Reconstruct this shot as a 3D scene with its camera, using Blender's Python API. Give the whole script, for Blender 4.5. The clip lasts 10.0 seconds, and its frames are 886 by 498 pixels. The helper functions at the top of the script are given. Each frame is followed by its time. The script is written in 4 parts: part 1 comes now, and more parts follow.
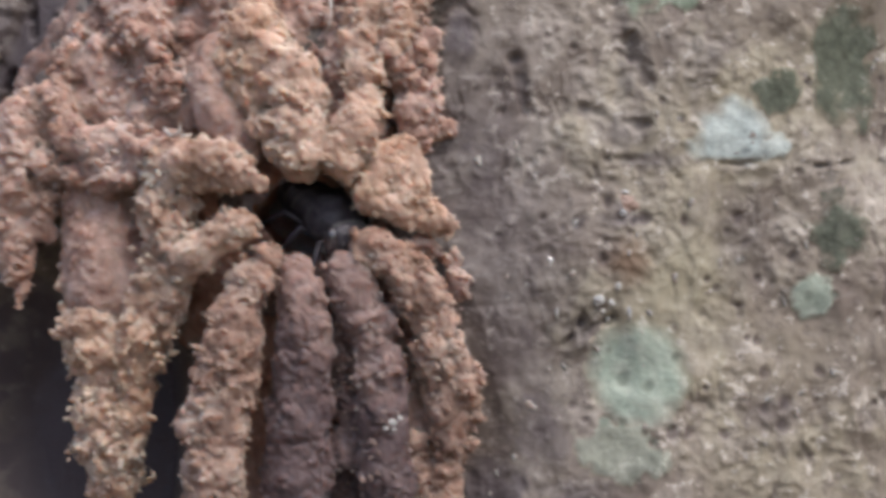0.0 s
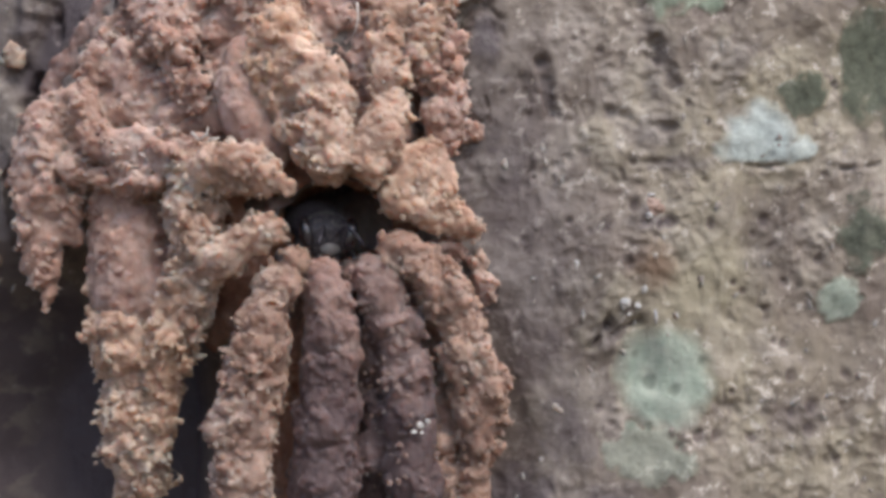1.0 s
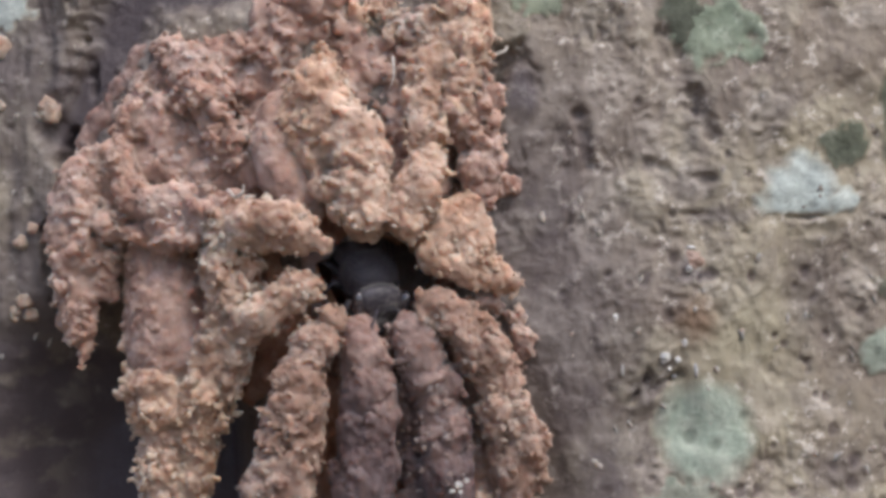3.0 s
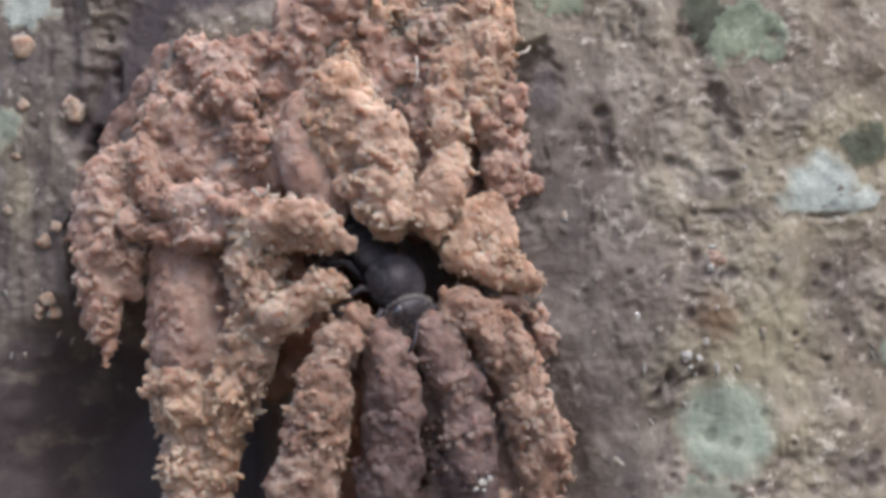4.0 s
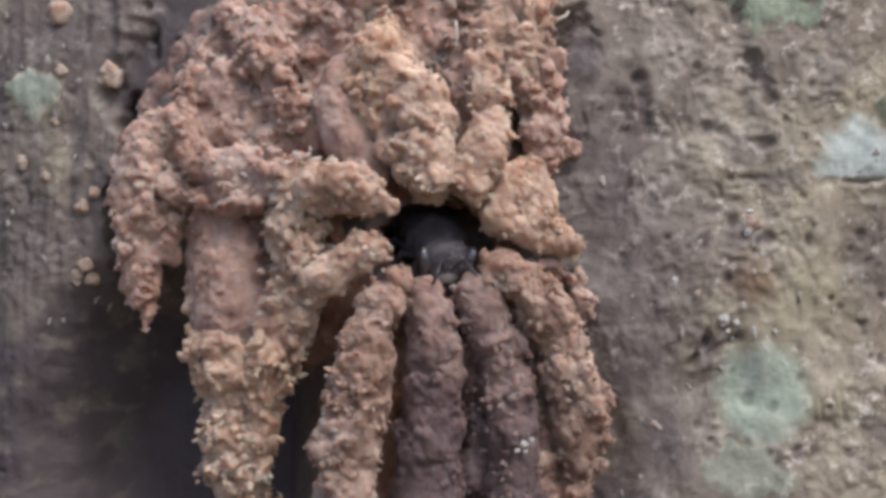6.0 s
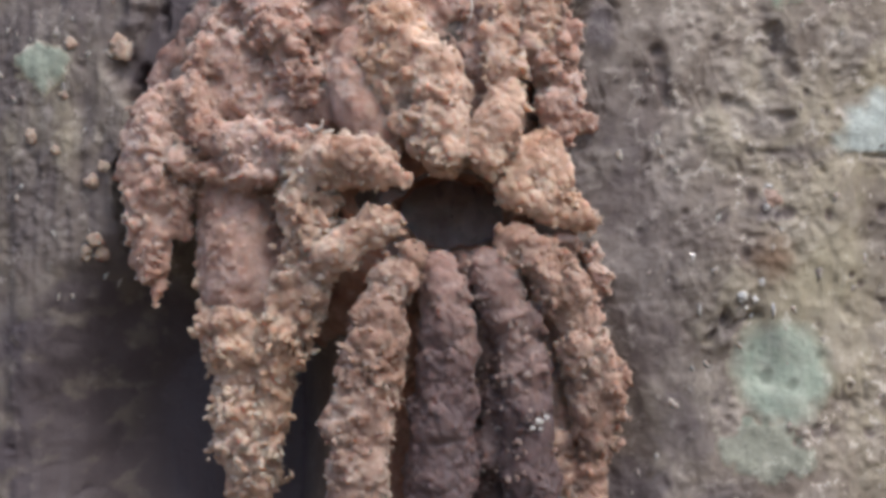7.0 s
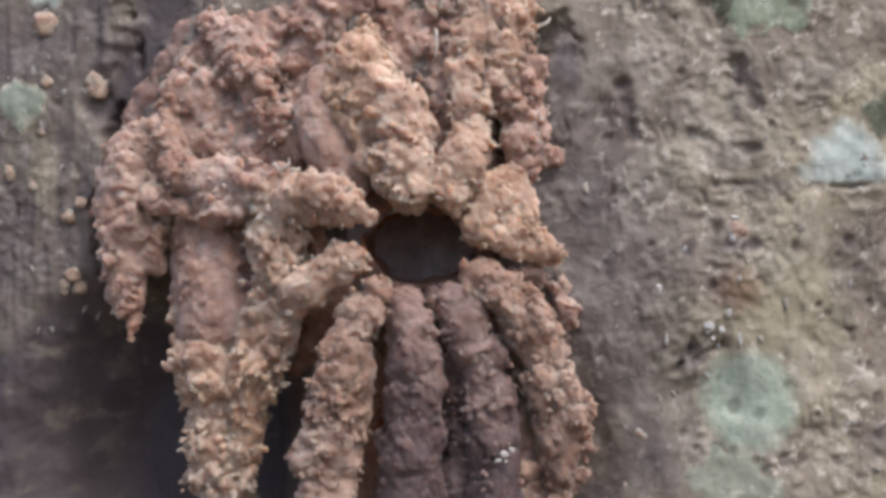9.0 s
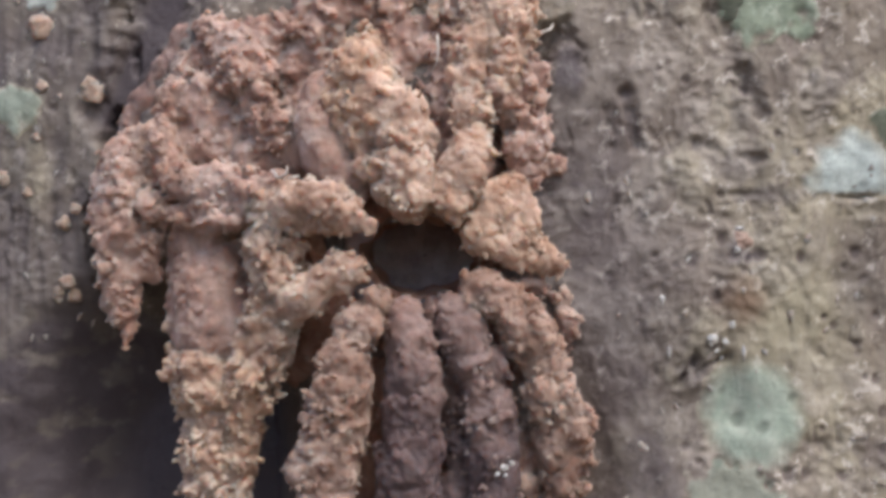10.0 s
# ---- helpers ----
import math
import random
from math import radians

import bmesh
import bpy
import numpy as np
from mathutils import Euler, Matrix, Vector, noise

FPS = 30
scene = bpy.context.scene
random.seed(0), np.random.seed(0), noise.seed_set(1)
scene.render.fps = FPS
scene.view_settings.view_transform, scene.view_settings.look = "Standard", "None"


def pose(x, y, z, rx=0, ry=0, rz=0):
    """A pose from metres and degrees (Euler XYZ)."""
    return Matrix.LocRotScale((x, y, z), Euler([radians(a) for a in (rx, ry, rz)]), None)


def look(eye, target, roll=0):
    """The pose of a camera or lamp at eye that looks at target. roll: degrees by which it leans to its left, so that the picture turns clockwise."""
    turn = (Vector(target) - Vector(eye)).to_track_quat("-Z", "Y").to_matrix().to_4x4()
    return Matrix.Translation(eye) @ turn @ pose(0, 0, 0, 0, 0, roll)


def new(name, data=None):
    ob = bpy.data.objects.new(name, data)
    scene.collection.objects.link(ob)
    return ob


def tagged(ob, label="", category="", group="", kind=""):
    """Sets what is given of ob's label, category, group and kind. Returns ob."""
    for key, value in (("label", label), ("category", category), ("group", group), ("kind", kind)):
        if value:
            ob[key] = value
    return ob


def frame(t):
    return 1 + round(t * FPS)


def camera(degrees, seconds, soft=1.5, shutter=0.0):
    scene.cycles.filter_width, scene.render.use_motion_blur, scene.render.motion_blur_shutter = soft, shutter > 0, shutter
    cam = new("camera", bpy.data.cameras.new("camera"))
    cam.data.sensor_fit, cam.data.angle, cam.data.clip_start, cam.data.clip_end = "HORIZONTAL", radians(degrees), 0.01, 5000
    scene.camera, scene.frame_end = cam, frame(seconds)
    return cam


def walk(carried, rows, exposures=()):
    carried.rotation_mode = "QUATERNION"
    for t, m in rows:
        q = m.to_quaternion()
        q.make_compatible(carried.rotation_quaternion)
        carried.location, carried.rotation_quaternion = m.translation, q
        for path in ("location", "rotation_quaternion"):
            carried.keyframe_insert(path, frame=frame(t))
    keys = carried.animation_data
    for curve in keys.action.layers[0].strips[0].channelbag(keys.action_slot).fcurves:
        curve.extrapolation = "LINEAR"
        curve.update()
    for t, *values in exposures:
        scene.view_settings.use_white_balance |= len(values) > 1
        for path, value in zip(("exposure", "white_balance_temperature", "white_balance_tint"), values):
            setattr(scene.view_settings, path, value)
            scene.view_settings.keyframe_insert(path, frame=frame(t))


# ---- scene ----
cam = camera(35, 10.0, soft=3.7, shutter=1.0)
walk(cam, [
    (0.0, pose(0.00591, -0.13174, 1.19536, 90.080, -0.289, -1.470)),
    (0.5, pose(0.00323, -0.13232, 1.19667, 89.951, -0.346, -1.394)),
    (1.0, pose(0.00401, -0.13167, 1.19567, 90.071, -0.247, -1.205)),
    (1.5, pose(0.00385, -0.13161, 1.19715, 90.206, -0.217, -0.951)),
    (2.0, pose(0.00066, -0.13166, 1.19963, 90.222, -0.304, -0.780)),
    (2.2, pose(0.00300, -0.13200, 1.20046, 90.520, -0.248, -0.508)),
    (3.3, pose(0.00321, -0.13022, 1.20041, 90.204, 0.013, -0.024)),
    (3.5, pose(0.00230, -0.13051, 1.20064, 90.332, -0.023, -0.283)),
    (4.0, pose(0.00081, -0.13112, 1.20046, 90.196, -0.027, -0.133)),
    (4.5, pose(0.00000, -0.13179, 1.20000, 90.392, 0.099, -0.352)),
    (5.0, pose(-0.00180, -0.13220, 1.19976, 90.246, -0.006, -0.476)),
    (5.2, pose(-0.00150, -0.13185, 1.19862, 90.181, -0.058, -0.221)),
    (6.3, pose(-0.00439, -0.13138, 1.19600, 90.081, 0.026, -0.615)),
    (6.5, pose(-0.00326, -0.13008, 1.19431, 89.493, 0.156, -0.377)),
    (7.0, pose(-0.00401, -0.12961, 1.19618, 89.559, -0.076, -0.039)),
    (7.5, pose(-0.00155, -0.12923, 1.19672, 89.236, -0.016, 0.526)),
    (8.0, pose(-0.00284, -0.12923, 1.19693, 89.291, 0.182, 1.103)),
    (8.5, pose(0.00073, -0.13096, 1.19879, 89.302, 0.359, 1.275)),
    (9.0, pose(0.00206, -0.13138, 1.20009, 89.250, 0.357, 1.266)),
    (9.5, pose(0.00083, -0.13030, 1.19955, 89.255, 0.207, 1.163)),
    (10.0, pose(0.00215, -0.12936, 1.20108, 89.190, 0.023, 1.331)),
], exposures=[(0.0, -0.04, 6200, 12), (5.2, -0.07, 6200, 12), (6.5, -0.08, 6200, 12), (7.0, -0.01, 6200, 12), (8.0, -0.03, 6200, 12), (10.0, -0.02, 6200, 12)])

# ---- daylight under a bright, veiled sky ----
SUN_UP, SUN_TURN = radians(56), radians(146)
world = bpy.data.worlds.new("sky")
scene.world = world
world.use_nodes = True
wn = world.node_tree
wn.nodes.clear()
sky = wn.nodes.new("ShaderNodeTexSky")
sky.sky_type, sky.sun_disc = "NISHITA", False
sky.sun_elevation, sky.sun_rotation = SUN_UP, SUN_TURN
sky.air_density, sky.dust_density = 1.0, 4.0
bg = wn.nodes.new("ShaderNodeBackground")
bg.inputs["Strength"].default_value = 0.195
wo = wn.nodes.new("ShaderNodeOutputWorld")
wn.links.new(sky.outputs[0], bg.inputs[0])
wn.links.new(bg.outputs[0], wo.inputs[0])
sun = new("sun", bpy.data.lights.new("sun", "SUN"))
sun.data.energy, sun.data.angle, sun.data.color = 1.8, radians(16), (1.0, 0.94, 0.87)
SUN_WAY = Vector((math.sin(SUN_TURN) * math.cos(SUN_UP), math.cos(SUN_TURN) * math.cos(SUN_UP), math.sin(SUN_UP)))
sun.matrix_world = look(tuple(SUN_WAY * 5), (0, 0, 0))

# ---- numbers: everything below is laid out in millimetres round the spot O on the trunk ----
O = Vector((0, 0, 1.2))
TRUNK_R, TRUNK_X, TRUNK_Y = 230.0, 3.0, 233.0


# ---- solid noise ----
def lattice(i, j, k, seed):
    h = (i * 73856093) ^ (j * 19349663) ^ (k * 83492791) ^ (seed * 2654435)
    h = (h ^ (h >> 13)) * 1274126177
    h = (h ^ (h >> 16)) & 0xFFFFFF
    return h.astype(np.float32) / np.float32(0xFFFFFF)


SPIN = np.array(Euler((0.7, 1.1, 0.45)).to_matrix(), np.float32)


def value_noise(p, seed=1):
    p = p @ SPIN
    f = np.floor(p)
    i = f.astype(np.int64)
    t = (p - f).astype(np.float32)
    t = t * t * (3 - 2 * t)
    out = np.zeros(len(p), np.float32)
    for a in (0, 1):
        for b in (0, 1):
            for c in (0, 1):
                w = (t[:, 0] if a else 1 - t[:, 0]) * (t[:, 1] if b else 1 - t[:, 1]) * (t[:, 2] if c else 1 - t[:, 2])
                out += w * lattice(i[:, 0] + a, i[:, 1] + b, i[:, 2] + c, seed)
    return out


def fractal(p, octaves=3, seed=1):
    out, amp, total = 0, 1.0, 0.0
    for n in range(octaves):
        out = out + amp * value_noise(p * (2.03 ** n), seed + 17 * n)
        p = p @ SPIN
        total += amp
        amp *= 0.5
    return out / total


def cells(p, seed=1):
    """Distance to the nearest of scattered seeds, one per unit cell."""
    p = p @ SPIN
    f = np.floor(p)
    i = f.astype(np.int64)
    t = (p - f).astype(np.float32)
    best = np.full(len(p), 9.0, np.float32)
    for a in (-1, 0, 1):
        for b in (-1, 0, 1):
            for c in (-1, 0, 1):
                x, y, z = i[:, 0] + a, i[:, 1] + b, i[:, 2] + c
                d = (a + lattice(x, y, z, seed) - t[:, 0]) ** 2
                d += (b + lattice(x, y, z, seed + 5) - t[:, 1]) ** 2
                d += (c + lattice(x, y, z, seed + 9) - t[:, 2]) ** 2
                np.minimum(best, d, out=best)
    return np.sqrt(best)


# ---- mesh helpers ----
def mesh_of(name, verts, faces, material, smooth=True):
    """Vertices in millimetres, faces as an array of quads or triangles."""
    me = bpy.data.meshes.new(name)
    verts = np.asarray(verts, np.float32) * 0.001
    faces = np.asarray(faces, np.int32)
    n, k = faces.shape
    me.vertices.add(len(verts))
    me.vertices.foreach_set("co", verts.ravel())
    me.loops.add(n * k)
    me.loops.foreach_set("vertex_index", faces.ravel())
    me.polygons.add(n)
    me.polygons.foreach_set("loop_start", np.arange(0, n * k, k, dtype=np.int32))
    me.polygons.foreach_set("use_smooth", np.full(n, smooth))
    me.update()
    me.validate()
    me.materials.append(material)
    return me


def part(name, me, parent, label=""):
    ob = new(name, me)
    ob.parent = parent
    return tagged(ob, label)


def holder(name, label, category, group="", at=None, kind=""):
    ob = new(name)
    ob.empty_display_size = 0.005
    ob.location = O if at is None else at
    return tagged(ob, label, category, group, kind)


def net(distance, lo, hi, h):
    """The zero surface of a distance function, as quads (surface nets)."""
    ax = [np.arange(lo[n], hi[n] + h, h, dtype=np.float32) for n in range(3)]
    shape = [len(a) for a in ax]
    grid = np.stack(np.meshgrid(*ax, indexing="ij"), -1).reshape(-1, 3)
    g = distance(grid).reshape(shape)
    s = g < 0
    n = [k - 1 for k in shape]
    total = np.zeros(n, np.int8)
    for a in (0, 1):
        for b in (0, 1):
            for c in (0, 1):
                total += s[a:a + n[0], b:b + n[1], c:c + n[2]]
    idx = np.argwhere((total > 0) & (total < 8))
    acc, cnt = np.zeros((len(idx), 3), np.float32), np.zeros(len(idx), np.float32)
    for axis in range(3):
        step = np.eye(3, dtype=np.int64)[axis]
        for u in (0, 1):
            for v in (0, 1):
                off = np.insert(np.array([u, v]), axis, 0)
                p, q = idx + off, idx + off + step
                ga, gb = g[p[:, 0], p[:, 1], p[:, 2]], g[q[:, 0], q[:, 1], q[:, 2]]
                m = (ga < 0) != (gb < 0)
                t = ga[m] / (ga[m] - gb[m])
                acc[m] += p[m] + t[:, None] * step
                cnt[m] += 1
    verts = np.array(lo, np.float32) + h * acc / cnt[:, None]
    ids = np.full(n, -1, np.int64)
    ids[idx[:, 0], idx[:, 1], idx[:, 2]] = np.arange(len(idx))
    quads = []
    for axis in range(3):
        u, v = (axis + 1) % 3, (axis + 2) % 3
        one = np.take(s, range(0, shape[axis] - 1), axis)
        two = np.take(s, range(1, shape[axis]), axis)
        p = np.argwhere(one != two)
        p = p[(p[:, u] > 0) & (p[:, v] > 0) & (p[:, u] < n[u]) & (p[:, v] < n[v])]
        eu, ev = np.eye(3, dtype=np.int64)[u], np.eye(3, dtype=np.int64)[v]
        ring = [p - eu - ev, p - ev, p, p - eu]
        q = np.stack([ids[r[:, 0], r[:, 1], r[:, 2]] for r in ring], -1)
        inside = s[p[:, 0], p[:, 1], p[:, 2]]
        q[~inside] = q[~inside][:, ::-1]
        quads.append(q[(q >= 0).all(1)])
    return verts, np.concatenate(quads)


def chain_distance(p, chain, flat=1.0, blend=0.8):
    """Distance to a chain of round links: rows of (x, y, z) and radius; flat squeezes it in depth."""
    out = None
    k = np.array([1, 1 / flat, 1], np.float32)
    links = list(zip(chain, chain[1:])) if len(chain) > 1 else [(chain[0], chain[0])]
    for (a, ra), (b, rb) in links:
        a, b = np.array(a, np.float32) * k, np.array(b, np.float32) * k
        ab = b - a
        q = p * k - a
        t = np.clip(q @ ab / max(float(ab @ ab), 1e-6), 0, 1)
        d = np.linalg.norm(q - t[:, None] * ab, axis=1) - (ra + (rb - ra) * t)
        if out is None:
            out = d
        else:
            m = np.clip(0.5 + 0.5 * (out - d) / blend, 0, 1)
            out = out + (d - out) * m - blend * m * (1 - m)
    return out


def domes(p, seed):
    """Height of overlapping round granules, one to a unit cell, each of its own size."""
    p = p @ SPIN
    f = np.floor(p)
    i = f.astype(np.int64)
    t = (p - f).astype(np.float32)
    best = np.zeros(len(p), np.float32)
    for a in (-1, 0, 1):
        for b in (-1, 0, 1):
            for c in (-1, 0, 1):
                x, y, z = i[:, 0] + a, i[:, 1] + b, i[:, 2] + c
                d = (a + lattice(x, y, z, seed) - t[:, 0]) ** 2
                d += (b + lattice(x, y, z, seed + 5) - t[:, 1]) ** 2
                d += (c + lattice(x, y, z, seed + 9) - t[:, 2]) ** 2
                size = 0.4 + 0.6 * lattice(x, y, z, seed + 14)
                np.maximum(best, size * np.clip(1 - d / (0.8 * size) ** 2, 0, 1) ** 0.75, out=best)
    return best


def warped(p, size, much, seed):
    return p + much * (np.stack([value_noise(p / size, seed + n) for n in range(3)], -1) - 0.5)


def lumps(p, rough, lump):
    """The large, uneven swellings of the mud."""
    out = (fractal(p / 4.6, 2, 3) - 0.5) * lump
    return (out + 0.75 * domes(warped(p, 1.5, 1.4, 31) / 2.2, 7) - 0.4) * rough


def crumbs(p, rough):
    """Pellets and grains of broken mud, thick in places and worn smoother in others."""
    q = warped(warped(p, 0.9, 0.7, 35), 0.4, 0.3, 38)
    some = np.clip(2.6 * (value_noise(p / 2.6, 23) - 0.15), 0.4, 1.15)
    out = (0.56 * domes(q / 1.2, 8) + 0.48 * domes(q / 0.66, 9) - 0.43) * some
    out = out + (value_noise(q / 0.27, 19) - 0.5) * 0.2 + value_noise(p / 0.8, 21) ** 5 * 0.7
    return out * rough


def mud(chains, rough=1.0, cuts=(), flat=1.0, step=0.2, lump=1.9):
    """Verts and quads of one mud piece: chains of links, less the round hollows in cuts."""
    links = [link for chain in chains for link in chain]
    lo = np.min([np.array(c) - r for c, r in links], 0) - 1.4
    hi = np.max([np.array(c) + r for c, r in links], 0) + 1.4

    def distance(p):
        d = None
        for chain in chains:
            e = chain_distance(p, chain, flat)
            if d is None:
                d = e
            else:
                m = np.clip(0.5 + 0.5 * (d - e) / 1.0, 0, 1)
                d = d + (e - d) * m - 1.0 * m * (1 - m)
        near = np.abs(d) < 2.4
        d[near] -= lumps(p[near], rough, lump)
        near = np.abs(d) < 1.3
        d[near] -= crumbs(p[near], rough)
        for c, r in cuts:
            k = (warped(warped(p, 2.2, 1.8, 61), 0.7, 0.7, 64) - np.array(c, np.float32)) / np.array(r, np.float32)
            d = np.maximum(d, (1 - np.linalg.norm(k, axis=1)) * min(r))
        return d

    verts, quads = net(distance, lo, hi, step)
    # crumbs that hang free are dropped
    label = np.arange(len(verts))
    for n in range(200):
        old = label.copy()
        np.minimum.at(label, quads.ravel(), np.repeat(label[quads].min(1), 4))
        label = label[label]
        if (label == old).all():
            break
    count = np.bincount(label, minlength=len(verts))
    return verts, quads[count[label[quads[:, 0]]] > 400]


def tube(points, radii, sides=8):
    """A round tube along points, closed at both ends."""
    pts = [Vector(p) for p in points]
    verts, faces = [], []
    for n, p in enumerate(pts):
        way = (pts[min(n + 1, len(pts) - 1)] - pts[max(n - 1, 0)]).normalized()
        side = way.cross(Vector((0.31, 0.2, 0.93))).normalized()
        up = side.cross(way)
        for k in range(sides):
            a = 2 * math.pi * k / sides
            verts.append(p + (side * math.cos(a) + up * math.sin(a)) * radii[n])
    for n in range(len(pts) - 1):
        for k in range(sides):
            m = (k + 1) % sides
            faces.append((n * sides + k, n * sides + m, (n + 1) * sides + m, (n + 1) * sides + k))
    for base in (0, (len(pts) - 1) * sides):
        for k in range(1, sides - 2, 2):
            f = (base, base + k, base + k + 1, base + k + 2)
            faces.append(f if base else f[::-1])
    return np.array(verts), np.array(faces)


def globe(radii, rings=14, sides=20, shape=None):
    """A closed rounded body; shape may push its unit vertices about."""
    verts, faces = [], []
    for n in range(rings + 1):
        a = math.pi * (0.001 + 0.998 * n / rings)
        for k in range(sides):
            b = 2 * math.pi * k / sides
            verts.append((math.sin(a) * math.cos(b), math.sin(a) * math.sin(b), math.cos(a)))
    for n in range(rings):
        for k in range(sides):
            m = (k + 1) % sides
            faces.append((n * sides + k, (n + 1) * sides + k, (n + 1) * sides + m, n * sides + m))
    v = np.array(verts)
    if shape:
        v = shape(v)
    return v * np.array(radii), np.array(faces)


# ---- materials ----
def shader(name):
    m = bpy.data.materials.new(name)
    m.use_nodes = True
    t = m.node_tree
    return m, t, t.nodes["Principled BSDF"]


def node(t, kind, **values):
    n = t.nodes.new(kind)
    for key, v in values.items():
        n.inputs[key.replace("_", " ")].default_value = v
    return n


def ramp(t, source, stops):
    r = t.nodes.new("ShaderNodeValToRGB")
    while len(r.color_ramp.elements) < len(stops):
        r.color_ramp.elements.new(0.5)
    for e, (pos, col) in zip(r.color_ramp.elements, stops):
        e.position, e.color = pos, (*col, 1)
    t.links.new(source, r.inputs[0])
    return r.outputs[0]


def mix(t, factor, a, b, how="MIX"):
    m = t.nodes.new("ShaderNodeMix")
    m.data_type, m.blend_type = "RGBA", how
    for value, slot in ((factor, 0), (a, 6), (b, 7)):
        if hasattr(value, "links"):
            t.links.new(value, m.inputs[slot])
        elif slot == 0:
            m.inputs[0].default_value = value
        else:
            m.inputs[slot].default_value = (*value, 1)
    return m.outputs[2]


def noise_out(t, scale, detail=4.0, rough=0.6, stretch=None, where="Object"):
    c = t.nodes.new("ShaderNodeTexCoord")
    src = c.outputs[where]
    if stretch:
        mp = t.nodes.new("ShaderNodeMapping")
        mp.inputs["Scale"].default_value = stretch
        t.links.new(src, mp.inputs[0])
        src = mp.outputs[0]
    n = node(t, "ShaderNodeTexNoise", Scale=scale, Detail=detail, Roughness=rough)
    t.links.new(src, n.inputs["Vector"])
    return n.outputs[0]


def cell_out(t, scale, feature="F1", out="Distance"):
    c = t.nodes.new("ShaderNodeTexCoord")
    n = node(t, "ShaderNodeTexVoronoi", Scale=scale)
    n.feature = feature
    t.links.new(c.outputs["Object"], n.inputs["Vector"])
    return n.outputs[out]


def bump(t, bsdf, height, distance, strength=1.0):
    b = node(t, "ShaderNodeBump", Strength=strength, Distance=distance)
    t.links.new(height, b.inputs["Height"])
    t.links.new(b.outputs[0], bsdf.inputs["Normal"])


def grain_bump(t, bsdf, fine, distance):
    a = noise_out(t, fine, 5.0, 0.7)
    bump(t, bsdf, a, distance)


def mud_material(name, dark, mid, light, warm, rough=0.9, damp_and_shade=False):
    m, t, b = shader(name)
    base = ramp(t, noise_out(t, 260, 4, 0.55), ((0.34, dark), (0.48, mid), (0.66, light)))
    patches = ramp(t, noise_out(t, 95, 3, 0.55), ((0.42, (0, 0, 0)), (0.66, (1, 1, 1))))
    base = mix(t, patches, base, mix(t, 0.5, base, warm), "MIX")
    # every pellet has its own shade, some are pale sand
    pellet = ramp(t, cell_out(t, 900, out="Color"), ((0.2, (0.72, 0.70, 0.70)), (0.6, (1.0, 1.0, 1.0)), (0.9, (1.22, 1.24, 1.25))))
    base = mix(t, 0.55, base, pellet, "MULTIPLY")
    grain = ramp(t, cell_out(t, 1900, out="Color"), ((0.84, (0, 0, 0)), (0.9, (1, 1, 1))))
    base = mix(t, mix(t, 0.4, (0, 0, 0), grain), base, light)
    speck = ramp(t, cell_out(t, 520), ((0.07, (1, 1, 1)), (0.13, (0, 0, 0))))
    base = mix(t, mix(t, 0.35, (0, 0, 0), speck), base, dark)
    b.inputs["Roughness"].default_value = rough
    b.inputs["Specular IOR Level"].default_value = 0.12
    if damp_and_shade:
        wet = t.nodes.new("ShaderNodeAttribute")
        wet.attribute_name = "damp_and_shade"
        base = mix(t, wet.outputs["Fac"], base, mix(t, 0.7, base, (0.085, 0.066, 0.074)))
        gloss = t.nodes.new("ShaderNodeMapRange")
        gloss.inputs["To Min"].default_value, gloss.inputs["To Max"].default_value = rough, 0.45
        t.links.new(wet.outputs["Fac"], gloss.inputs[0])
        t.links.new(gloss.outputs[0], b.inputs["Roughness"])
    t.links.new(base, b.inputs["Base Color"])
    b.inputs["Subsurface Weight"].default_value = 0.8
    b.inputs["Subsurface Scale"].default_value = 0.0022
    b.inputs["Subsurface Radius"].default_value = (1.0, 0.6, 0.45)
    grain_bump(t, b, 1700, 0.00009)
    return m


MUD = mud_material("dry_mud", (0.32, 0.213, 0.16), (0.44, 0.315, 0.248), (0.58, 0.452, 0.368), (0.46, 0.292, 0.195))
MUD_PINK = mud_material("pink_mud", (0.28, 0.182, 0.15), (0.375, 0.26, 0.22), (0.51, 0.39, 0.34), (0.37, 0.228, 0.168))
# moist grey mud, darkened further for shade below the mouth
MUD_GREY = mud_material("moist_shaded_mud", (0.155, 0.105, 0.094), (0.24, 0.17, 0.15), (0.34, 0.255, 0.23), (0.26, 0.155, 0.122), 0.8, True)
# tunnel walls: mud painted lighter, to lift the darkness inside
LIFTED_TUNNEL_MUD = mud_material("lightened_tunnel_mud", (0.32, 0.27, 0.27), (0.48, 0.41, 0.41), (0.62, 0.55, 0.55), (0.45, 0.36, 0.35), 0.9)
# darker, redder copy of the mud, with the shade between pieces painted in
MUD_GAP_SHADE = mud_material("reddish_shade_mud", (0.19, 0.11, 0.085), (0.33, 0.20, 0.158), (0.45, 0.30, 0.24), (0.36, 0.18, 0.115), 0.9)


def attribute(t, name):
    a = t.nodes.new("ShaderNodeAttribute")
    a.attribute_name = name
    return a.outputs["Fac"]


